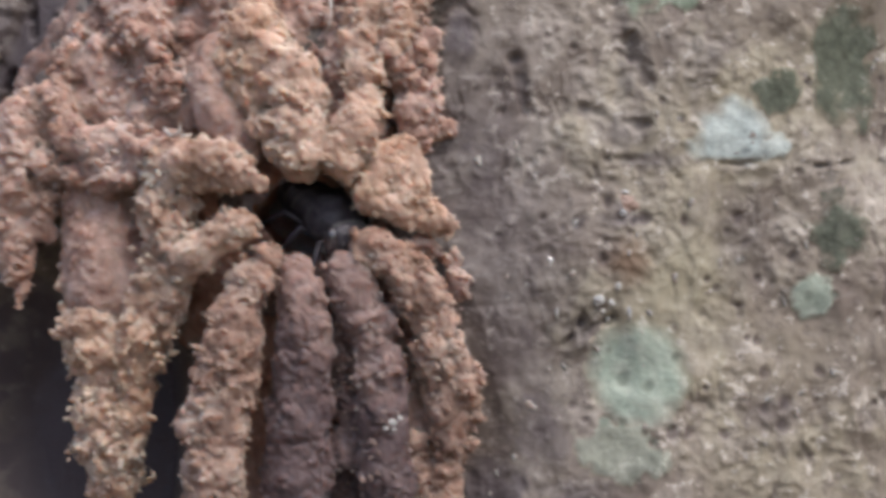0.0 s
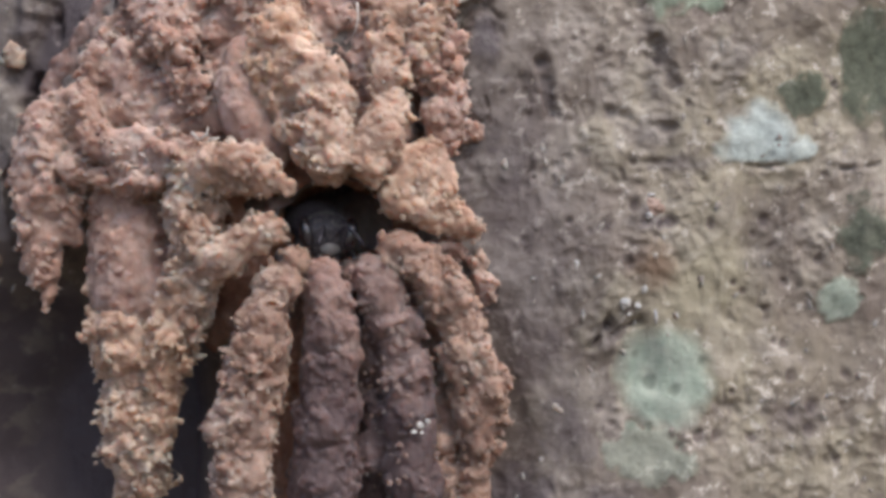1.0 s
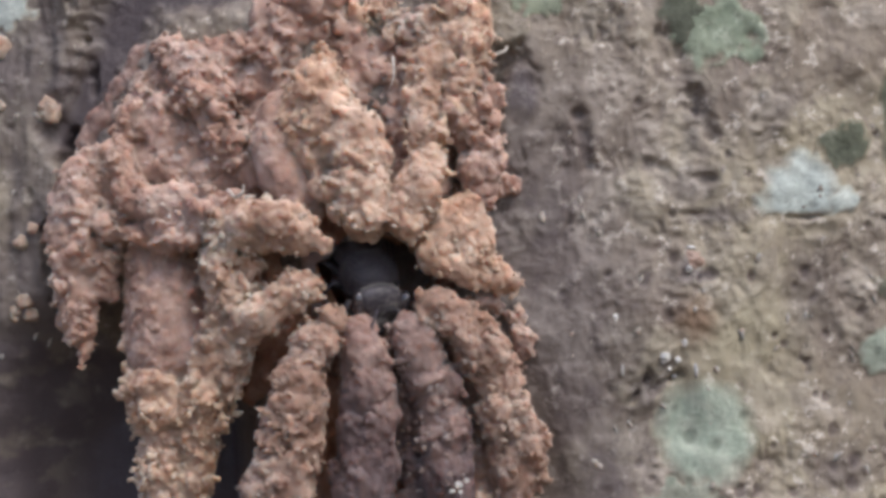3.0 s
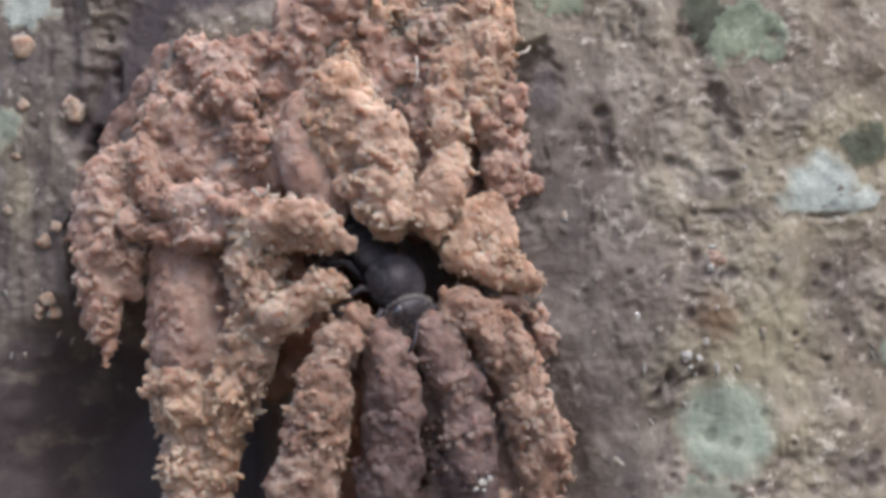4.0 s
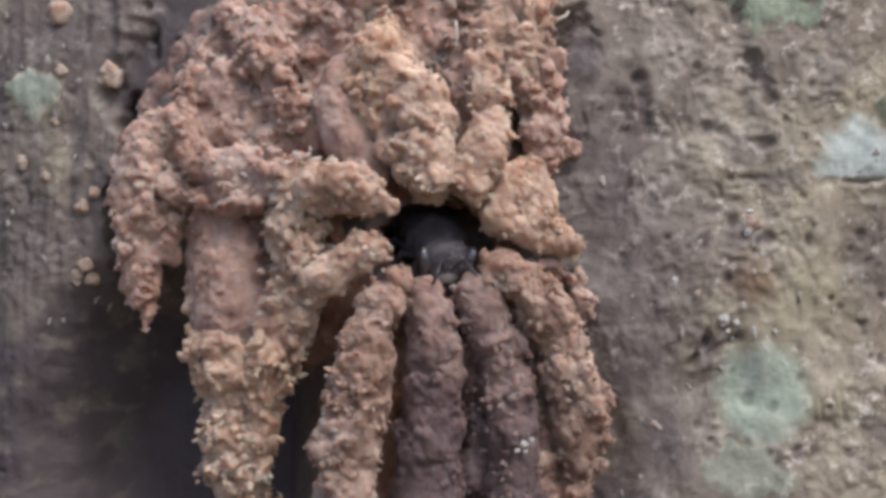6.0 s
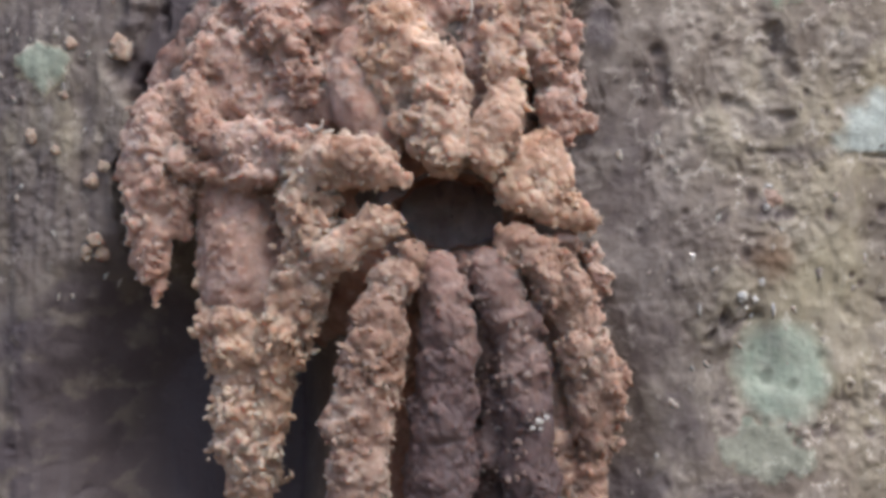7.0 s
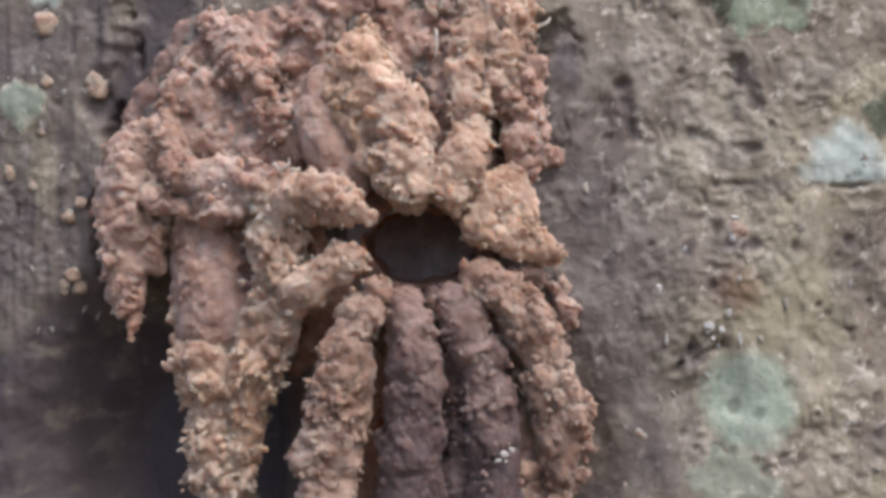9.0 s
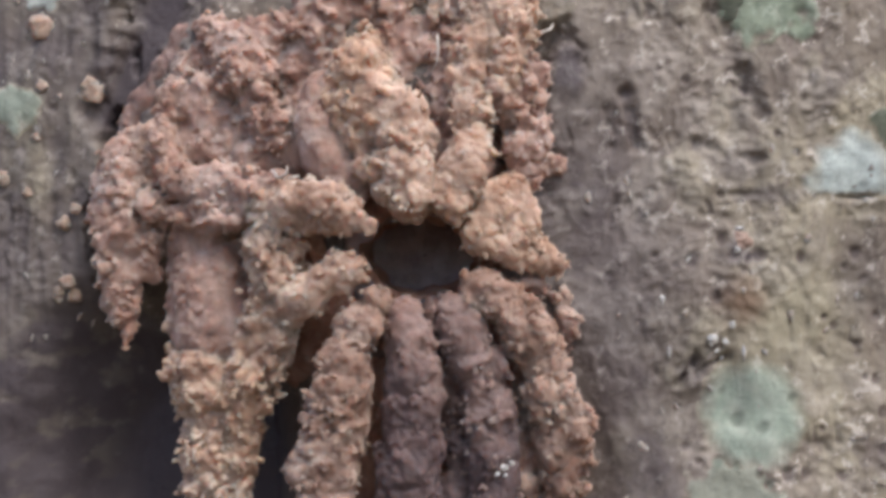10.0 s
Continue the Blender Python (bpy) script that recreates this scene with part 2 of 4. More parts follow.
def bark_colour(t):
    """Grey-brown bark mottled with pinkish, olive and dark stains; the sheets of outer bark are paler."""
    base = ramp(t, noise_out(t, 170, 6, 0.6), ((0.34, (0.20, 0.165, 0.130)), (0.5, (0.290, 0.252, 0.200)), (0.64, (0.385, 0.343, 0.274))))
    olive = ramp(t, noise_out(t, 46, 3, 0.5), ((0.45, (0, 0, 0)), (0.62, (1, 1, 1))))
    base = mix(t, olive, base, mix(t, 0.4, base, (0.335, 0.30, 0.191)))
    bare = ramp(t, attribute(t, "plate"), ((0.0, (1, 1, 1)), (1.0, (0, 0, 0))))
    base = mix(t, bare, base, mix(t, 0.5, base, (0.165, 0.128, 0.106)))
    brown = ramp(t, noise_out(t, 110, 5, 0.65, (1.0, 1.0, 0.5)), ((0.52, (0, 0, 0)), (0.64, (1, 1, 1))))
    base = mix(t, brown, base, mix(t, 0.5, base, (0.165, 0.130, 0.110)))
    dapple = ramp(t, noise_out(t, 190, 2, 0.45), ((0.55, (0, 0, 0)), (0.62, (1, 1, 1))))
    base = mix(t, dapple, base, mix(t, 0.4, base, (0.47, 0.42, 0.365)))
    smudge = ramp(t, noise_out(t, 300, 4, 0.6, (1.0, 1.0, 0.6)), ((0.53, (0, 0, 0)), (0.62, (1, 1, 1))))
    base = mix(t, smudge, base, mix(t, 0.5, base, (0.155, 0.125, 0.10)))
    speck = ramp(t, noise_out(t, 520, 4, 0.6), ((0.34, (1, 1, 1)), (0.43, (0, 0, 0))))
    base = mix(t, mix(t, 0.5, (0, 0, 0), speck), base, (0.13, 0.10, 0.085))
    pale = ramp(t, noise_out(t, 600, 4, 0.65), ((0.57, (0, 0, 0)), (0.65, (1, 1, 1))))
    return mix(t, mix(t, 0.75, (0, 0, 0), pale), base, (0.56, 0.51, 0.444))


def bark_material():
    m, t, b = shader("bark")
    base = bark_colour(t)
    base = mix(t, attribute(t, "olive"), base, (0.34, 0.31, 0.21))
    base = mix(t, attribute(t, "rust_and_shade"), base, (0.19, 0.118, 0.075))
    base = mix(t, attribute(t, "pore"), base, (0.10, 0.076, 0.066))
    # dark mauve for stains and for shade painted round the nest
    base = mix(t, attribute(t, "stain_and_shade"), base, (0.064, 0.051, 0.060))
    t.links.new(base, b.inputs["Base Color"])
    b.inputs["Roughness"].default_value = 0.6
    b.inputs["Specular IOR Level"].default_value = 0.5
    grain_bump(t, b, 1100, 0.0002)
    return m


def lichen_material(name, colour, pale):
    m, t, b = shader(name)
    crust = ramp(t, noise_out(t, 600, 5, 0.65), ((0.35, colour), (0.62, pale)))
    base = mix(t, attribute(t, "cover"), bark_colour(t), crust)
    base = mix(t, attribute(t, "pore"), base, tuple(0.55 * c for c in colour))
    t.links.new(base, b.inputs["Base Color"])
    b.inputs["Roughness"].default_value = 0.9
    b.inputs["Specular IOR Level"].default_value = 0.15
    grain_bump(t, b, 1800, 0.00018)
    return m


BARK = bark_material()

MINT = lichen_material("mint_lichen", (0.29, 0.36, 0.295), (0.42, 0.48, 0.40))
CHALK = lichen_material("chalk_lichen", (0.40, 0.46, 0.44), (0.54, 0.61, 0.575))
GREEN = lichen_material("green_lichen", (0.19, 0.285, 0.20), (0.33, 0.43, 0.325))
MOSS = lichen_material("green_algae", (0.05, 0.07, 0.053), (0.11, 0.135, 0.10))


def plain(name, colour, rough=0.5, spec=0.5, coat=0.0, grain=0.0, clear=0.0):
    m, t, b = shader(name)
    base = ramp(t, noise_out(t, 900, 3, 0.6), ((0.3, tuple(c * 0.72 for c in colour)), (0.7, tuple(min(1, c * 1.25) for c in colour))))
    t.links.new(base, b.inputs["Base Color"])
    b.inputs["Roughness"].default_value = rough
    b.inputs["Specular IOR Level"].default_value = spec
    b.inputs["Coat Weight"].default_value = coat
    b.inputs["Transmission Weight"].default_value = clear
    if clear:
        b.inputs["IOR"].default_value = 1.75
    if grain:
        grain_bump(t, b, 2600, grain)
    return m


CHITIN = plain("black_chitin", (0.05, 0.045, 0.056), 0.42, 0.4, 0.0, 0.00005)
EYE = plain("compound_eye", (0.04, 0.036, 0.042), 0.1, 0.8, 1.0)
FACE = plain("hairy_face", (0.36, 0.34, 0.31), 0.6, 0.4)
HAIR = plain("grey_hair", (0.16, 0.145, 0.16), 0.85, 0.3)
MUZZLE = plain("pale_muzzle", (0.22, 0.21, 0.20), 0.22, 0.5, 0.3)
DULL = plain("dull_band", (0.10, 0.095, 0.09), 0.6, 0.3)
BAND = plain("pale_band", (0.62, 0.60, 0.54), 0.5, 0.4)
POLLEN = plain("pollen", (0.74, 0.64, 0.32), 0.85, 0.2, 0.0, 0.0001)
DROP = plain("clear_resin", (0.86, 0.82, 0.76), 0.05, 1.0, 1.0, 0.0, 0.5)
SHRED = plain("pale_shred", (0.50, 0.46, 0.41), 0.6, 0.4)
# outer fingers: mud darkened in colour for the shade of the overhang
MUD_BROWN_SHADED = mud_material("shaded_brown_mud", (0.21, 0.138, 0.11), (0.30, 0.208, 0.168), (0.43, 0.325, 0.27), (0.31, 0.195, 0.135))
GRIT = mud_material("pinkish_grit", (0.25, 0.17, 0.13), (0.36, 0.275, 0.23), (0.52, 0.43, 0.365), (0.40, 0.27, 0.19))
FLAKE = mud_material("pale_bark", (0.24, 0.195, 0.17), (0.40, 0.345, 0.305), (0.55, 0.50, 0.455), (0.36, 0.28, 0.23), 0.7)
AMBER = plain("dull_resin", (0.34, 0.235, 0.185), 0.28, 0.5, 0.3, 0.00015)
SOIL = mud_material("soil", (0.06, 0.045, 0.03), (0.11, 0.08, 0.055), (0.17, 0.13, 0.09), (0.10, 0.075, 0.04))


def wing_material():
    m, t, b = shader("wing_film")
    b.inputs["Base Color"].default_value = (0.30, 0.30, 0.33, 1)
    b.inputs["Roughness"].default_value = 0.5
    b.inputs["Alpha"].default_value = 0.07
    return m


WING = wing_material()

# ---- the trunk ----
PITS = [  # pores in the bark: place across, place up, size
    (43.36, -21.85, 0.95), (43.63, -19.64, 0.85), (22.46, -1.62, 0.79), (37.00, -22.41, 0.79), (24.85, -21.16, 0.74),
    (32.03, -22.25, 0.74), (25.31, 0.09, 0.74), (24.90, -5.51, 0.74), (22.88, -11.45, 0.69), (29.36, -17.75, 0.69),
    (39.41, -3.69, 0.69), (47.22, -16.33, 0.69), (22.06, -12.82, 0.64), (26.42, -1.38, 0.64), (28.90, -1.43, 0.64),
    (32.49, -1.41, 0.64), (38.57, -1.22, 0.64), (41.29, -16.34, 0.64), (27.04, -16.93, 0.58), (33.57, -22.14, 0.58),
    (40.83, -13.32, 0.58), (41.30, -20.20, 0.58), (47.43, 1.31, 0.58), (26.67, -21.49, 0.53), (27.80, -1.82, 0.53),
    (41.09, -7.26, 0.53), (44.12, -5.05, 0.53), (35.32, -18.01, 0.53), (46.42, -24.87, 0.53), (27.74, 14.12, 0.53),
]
BLOTCHES = [  # brown stains and other dark patches: centre across, centre up, half width, half height, strength
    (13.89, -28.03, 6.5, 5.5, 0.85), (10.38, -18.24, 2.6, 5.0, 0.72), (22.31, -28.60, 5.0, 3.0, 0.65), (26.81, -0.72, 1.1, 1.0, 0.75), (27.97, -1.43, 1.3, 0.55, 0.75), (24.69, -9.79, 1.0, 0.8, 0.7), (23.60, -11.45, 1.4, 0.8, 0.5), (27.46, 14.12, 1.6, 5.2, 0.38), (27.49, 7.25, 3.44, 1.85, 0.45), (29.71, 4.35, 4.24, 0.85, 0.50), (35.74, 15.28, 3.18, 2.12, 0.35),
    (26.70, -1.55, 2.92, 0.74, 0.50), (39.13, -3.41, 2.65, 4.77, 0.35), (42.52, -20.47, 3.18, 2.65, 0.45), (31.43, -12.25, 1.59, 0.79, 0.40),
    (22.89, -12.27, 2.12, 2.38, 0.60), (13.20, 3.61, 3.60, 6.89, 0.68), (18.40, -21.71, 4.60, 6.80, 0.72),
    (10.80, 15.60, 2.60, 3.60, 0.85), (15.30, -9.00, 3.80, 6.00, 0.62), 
]
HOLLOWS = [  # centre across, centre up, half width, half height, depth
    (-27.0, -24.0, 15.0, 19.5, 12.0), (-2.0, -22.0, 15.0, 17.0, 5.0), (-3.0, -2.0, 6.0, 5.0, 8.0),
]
FURROWS = [  # wide furrows beside the nest: from, to, half width, depth, shade put into the colour
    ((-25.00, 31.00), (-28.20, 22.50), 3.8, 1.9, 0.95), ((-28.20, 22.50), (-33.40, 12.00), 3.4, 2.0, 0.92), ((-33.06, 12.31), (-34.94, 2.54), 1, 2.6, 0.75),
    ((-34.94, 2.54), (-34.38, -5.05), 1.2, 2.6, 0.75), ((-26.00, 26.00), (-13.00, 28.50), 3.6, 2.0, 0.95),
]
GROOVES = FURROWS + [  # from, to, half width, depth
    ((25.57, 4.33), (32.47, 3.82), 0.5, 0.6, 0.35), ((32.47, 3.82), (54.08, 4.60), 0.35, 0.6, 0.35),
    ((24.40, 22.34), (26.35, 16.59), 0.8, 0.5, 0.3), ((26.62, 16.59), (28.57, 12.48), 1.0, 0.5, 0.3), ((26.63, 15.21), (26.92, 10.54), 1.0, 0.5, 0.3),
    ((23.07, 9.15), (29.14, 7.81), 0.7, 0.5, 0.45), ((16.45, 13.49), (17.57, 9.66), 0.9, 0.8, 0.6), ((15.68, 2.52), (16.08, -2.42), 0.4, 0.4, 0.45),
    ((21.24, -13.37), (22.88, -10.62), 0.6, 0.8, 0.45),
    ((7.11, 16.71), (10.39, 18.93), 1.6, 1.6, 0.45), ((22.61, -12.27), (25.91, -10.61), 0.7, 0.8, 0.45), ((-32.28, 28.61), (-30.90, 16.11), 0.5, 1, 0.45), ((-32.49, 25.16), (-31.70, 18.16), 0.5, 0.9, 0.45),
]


def bark_height(x, z):
    """How far the bark stands out at x across and z up, in millimetres; also its shares of pores, dark stains with
    painted shade, and red-brown.
    """
    p = np.stack([x, 0 * x, z], -1).astype(np.float32)
    long_ = np.stack([x / 5.0, 0 * x, z / 17.0], -1)
    h = (fractal(long_, 3, 41) - 0.5) * 2.2
    h += (fractal(p / 13.0, 2, 44) - 0.5) * 2.0
    h += (fractal(p / 2.6, 5, 47) - 0.5) * 0.85
    rag = p + (np.stack([fractal(p / 2.0, 3, 101 + n) for n in range(3)], -1) - 0.5) * 2.6
    sheet = fractal(np.stack([rag[:, 0] / 5.5, 0 * x, rag[:, 2] / 9.0], -1), 3, 93)
    plate = np.clip((sheet - 0.46) / 0.07, 0, 1)  # thin sheets of outer bark, broken away in places
    h += 0.16 * plate
    gritty = np.clip(4 * (value_noise(p / 8.0, 97) - 0.42), 0, 1)
    h += 0.22 * gritty * domes(rag / 0.9, 98)
    p2 = p + (fractal(p / 1.4, 2, 52)[:, None] - 0.5) * 1.6
    h += np.clip(0.42 - cells(p2 / 1.7 + 0.5, 51), 0, 1) * 0.6 * np.clip(5 * (value_noise(p / 5.0, 53) - 0.38), 0, 1)
    split = fractal(np.stack([x / 3.4 + 0.12 * z / 3.4, 0 * x, z / 7.0], -1), 4, 55)
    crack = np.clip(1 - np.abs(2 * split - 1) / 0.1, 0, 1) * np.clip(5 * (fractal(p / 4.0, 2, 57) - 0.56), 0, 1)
    h -= 0.5 * crack
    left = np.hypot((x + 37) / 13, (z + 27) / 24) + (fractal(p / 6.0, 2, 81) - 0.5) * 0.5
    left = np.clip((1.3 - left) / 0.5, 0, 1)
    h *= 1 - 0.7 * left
    h += (fractal(np.stack([x / 1.5, 0 * x, z / 16.0], -1), 3, 87) - 0.5) * 0.9 * np.clip((-22 - x) / 3, 0, 1)
    h += (fractal(p / 1.5, 3, 88) - 0.5) * 0.5 * left
    far = np.clip((np.hypot(x, z) - 90) / 300, 0, 1)
    h += far * (fractal(np.stack([x / 40.0, 0 * x, z / 150.0], -1), 3, 61) - 0.5) * 14
    pore, stain_and_shade = np.zeros(len(x), np.float32), 0.45 * crack
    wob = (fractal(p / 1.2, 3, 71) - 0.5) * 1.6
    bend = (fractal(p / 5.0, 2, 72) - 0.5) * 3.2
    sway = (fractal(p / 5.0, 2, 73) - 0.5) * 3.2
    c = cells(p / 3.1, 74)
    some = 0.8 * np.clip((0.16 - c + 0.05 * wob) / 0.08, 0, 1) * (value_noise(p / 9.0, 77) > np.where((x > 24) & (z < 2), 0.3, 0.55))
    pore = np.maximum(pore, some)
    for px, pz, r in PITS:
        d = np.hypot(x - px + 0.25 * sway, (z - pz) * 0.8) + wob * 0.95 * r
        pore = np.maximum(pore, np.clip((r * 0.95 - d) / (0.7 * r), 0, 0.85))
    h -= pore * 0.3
    for (ax, az), (bx, bz), w, depth, dirt_and_shade in GROOVES:
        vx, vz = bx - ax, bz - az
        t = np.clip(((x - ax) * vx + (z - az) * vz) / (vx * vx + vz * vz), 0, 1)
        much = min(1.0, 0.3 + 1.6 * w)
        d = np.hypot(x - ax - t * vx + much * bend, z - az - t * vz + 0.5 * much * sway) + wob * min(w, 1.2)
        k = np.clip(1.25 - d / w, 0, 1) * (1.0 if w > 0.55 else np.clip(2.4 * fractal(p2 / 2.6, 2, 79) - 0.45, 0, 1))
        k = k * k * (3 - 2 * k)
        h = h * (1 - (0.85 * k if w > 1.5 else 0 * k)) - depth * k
        # furrow shade is painted in here, along with the grime of cracks
        stain_and_shade = np.maximum(stain_and_shade, dirt_and_shade * k)
    # red: warm shade of the gaps behind the fingers, put into the colour
    red = 0 * stain_and_shade
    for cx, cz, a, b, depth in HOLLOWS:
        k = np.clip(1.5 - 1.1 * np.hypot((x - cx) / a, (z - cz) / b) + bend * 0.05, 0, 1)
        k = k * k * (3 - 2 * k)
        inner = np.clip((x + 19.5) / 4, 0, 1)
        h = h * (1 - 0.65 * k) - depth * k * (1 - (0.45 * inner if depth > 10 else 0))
        # the hollows' shade is put into the bark colour
        stain_and_shade = np.maximum(stain_and_shade, k * (1 - 0.62 * inner))
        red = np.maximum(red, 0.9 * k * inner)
    # contact shade round the nest painted into the bark, on top of staining
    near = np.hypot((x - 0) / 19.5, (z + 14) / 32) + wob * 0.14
    stain_and_shade = np.maximum(stain_and_shade, (0.6 - 0.4 * red) * np.clip((1.4 - near) / 0.5, 0, 1))
    mottle = fractal(p / 2.2, 4, 85)
    # bark left of the nest: its shadow is painted in, unevenly mottled
    stain_and_shade = np.maximum(stain_and_shade, (0.93 - np.clip(2.4 * (mottle - 0.54), 0, 0.35)) * left)
    stain_and_shade = np.maximum(stain_and_shade, np.clip(0.15 + 1.3 * (fractal(long_ * 2.2, 3, 83) - 0.2), 0, 0.72) * np.clip((-22 - x) / 3, 0, 1))
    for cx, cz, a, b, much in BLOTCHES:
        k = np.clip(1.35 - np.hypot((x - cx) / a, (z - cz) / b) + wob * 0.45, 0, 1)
        stain_and_shade = np.maximum(stain_and_shade, much * k)
    rust_and_shade = 0.8 * np.clip(1.3 - np.hypot((x - 27.3) / 2.4, (z + 5.7) / 2.3) + wob * 0.5, 0, 1)
    rust_and_shade = np.maximum(rust_and_shade, red)
    olive = 0.55 * np.clip(1.3 - np.hypot((x - 33) / 6.5, (z + 8) / 8.0) + wob * 0.4, 0, 1)
    olive = np.maximum(olive, 0.22 * left * np.clip(5 * (mottle - 0.45), 0, 1))
    return h, pore, stain_and_shade, rust_and_shade, olive, plate


def on_bark(x, z, proud=0.0):
    """The place on the bark at x across and z up."""
    x, z = np.atleast_1d(np.asarray(x, float)), np.atleast_1d(np.asarray(z, float))
    h = bark_height(x, z)[0] + proud
    a = (x - TRUNK_X) / TRUNK_R
    return np.stack([TRUNK_X + (TRUNK_R + h) * np.sin(a), TRUNK_Y - (TRUNK_R + h) * np.cos(a), z], -1)


def set_share(me, name, values):
    a = me.attributes.new(name, "FLOAT", "POINT")
    a.data.foreach_set("value", np.asarray(values, np.float32))


def build_trunk():
    half = math.pi * TRUNK_R
    xs = np.concatenate([np.linspace(-half, -75, 60), np.arange(-58, 62, 0.22), np.linspace(78, half, 60)[:-1]]) + 0.0
    zs = np.concatenate([np.linspace(-1199, -60, 60), np.arange(-48, 42, 0.22), np.linspace(56, 900, 50), [900.5]])
    gx, gz = np.meshgrid(xs + TRUNK_X, zs, indexing="ij")
    h, pore, stain_and_shade, rust_and_shade, olive, plate = bark_height(gx.ravel(), gz.ravel())
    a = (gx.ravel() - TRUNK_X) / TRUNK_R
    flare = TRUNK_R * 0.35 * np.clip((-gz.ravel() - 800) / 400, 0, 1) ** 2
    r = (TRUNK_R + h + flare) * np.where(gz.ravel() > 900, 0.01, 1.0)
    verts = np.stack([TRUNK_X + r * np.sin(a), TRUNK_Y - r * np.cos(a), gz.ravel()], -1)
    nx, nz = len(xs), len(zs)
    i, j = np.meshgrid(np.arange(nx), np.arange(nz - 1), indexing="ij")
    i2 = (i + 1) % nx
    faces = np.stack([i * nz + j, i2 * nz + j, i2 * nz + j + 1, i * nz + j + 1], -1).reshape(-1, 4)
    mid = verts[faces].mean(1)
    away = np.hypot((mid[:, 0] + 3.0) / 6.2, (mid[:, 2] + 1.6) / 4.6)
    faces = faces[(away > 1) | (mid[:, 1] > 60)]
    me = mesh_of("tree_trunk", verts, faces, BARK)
    set_share(me, "pore", pore), set_share(me, "stain_and_shade", stain_and_shade), set_share(me, "rust_and_shade", rust_and_shade), set_share(me, "olive", olive), set_share(me, "plate", plate)
    ob = new("tree_trunk", me)
    ob.location = O
    ob = tagged(ob, "rough grey-brown tree trunk with pores, furrows and cracks", "tree trunk")
    # small flakes of pale outer bark
    rnd = random.Random(12)
    shapes = []
    for n in range(8):
        r = [rnd.uniform(0.6, 1.2) for k in range(9)]
        top = [(r[k] * math.cos(k * 0.698), -0.22, 1.2 * r[k] * math.sin(k * 0.698)) for k in range(9)]
        v = [(0, -0.3, 0)] + top + [(x * 1.15, 0.25, z * 1.15) for x, y, z in top]
        f = [(0, 1 + (k + 1) % 9, 1 + k) for k in range(9)]
        for k in range(9):
            m = (k + 1) % 9
            f += [(1 + k, 1 + m, 10 + m), (1 + k, 10 + m, 10 + k)]
        shapes.append(mesh_of("bark_flake", np.array(v) * 0.5, f, FLAKE))
    for n in range(150):
        x, z = (rnd.uniform(11, 54), rnd.uniform(-38, 30)) if n < 110 else (rnd.uniform(-52, -34), rnd.uniform(-10, 30))
        flake = new("bark_flake", shapes[n % 8])
        flake.parent = ob
        flake.location = Vector(on_bark(x, z, 0.02)[0]) * 0.001
        size = rnd.uniform(0.35, 0.95)
        flake.scale = (size * rnd.uniform(0.5, 0.9), size * 0.8, size * rnd.uniform(0.7, 1.3))
        flake.rotation_euler = (rnd.uniform(-0.35, 0.35), rnd.uniform(-0.9, 0.9), (x - TRUNK_X) / TRUNK_R + rnd.uniform(-0.3, 0.3))
    return ob


build_trunk()

# ---- ground under the tree ----
gv, gf = [], []
for n in range(41):
    for k in range(41):
        gv.append(((n - 20) ** 3 * 40.0, (k - 20) ** 3 * 40.0, -1200.0 + 12 * noise.noise((n * 1.7, k * 1.3, 0))))
for n in range(40):
    for k in range(40):
        gf.append((n * 41 + k, (n + 1) * 41 + k, (n + 1) * 41 + k + 1, n * 41 + k + 1))
ground = new("ground", mesh_of("ground", gv, gf, SOIL))
ground.location = O
tagged(ground, "bare brown soil round the foot of the tree", "ground", kind="structure")


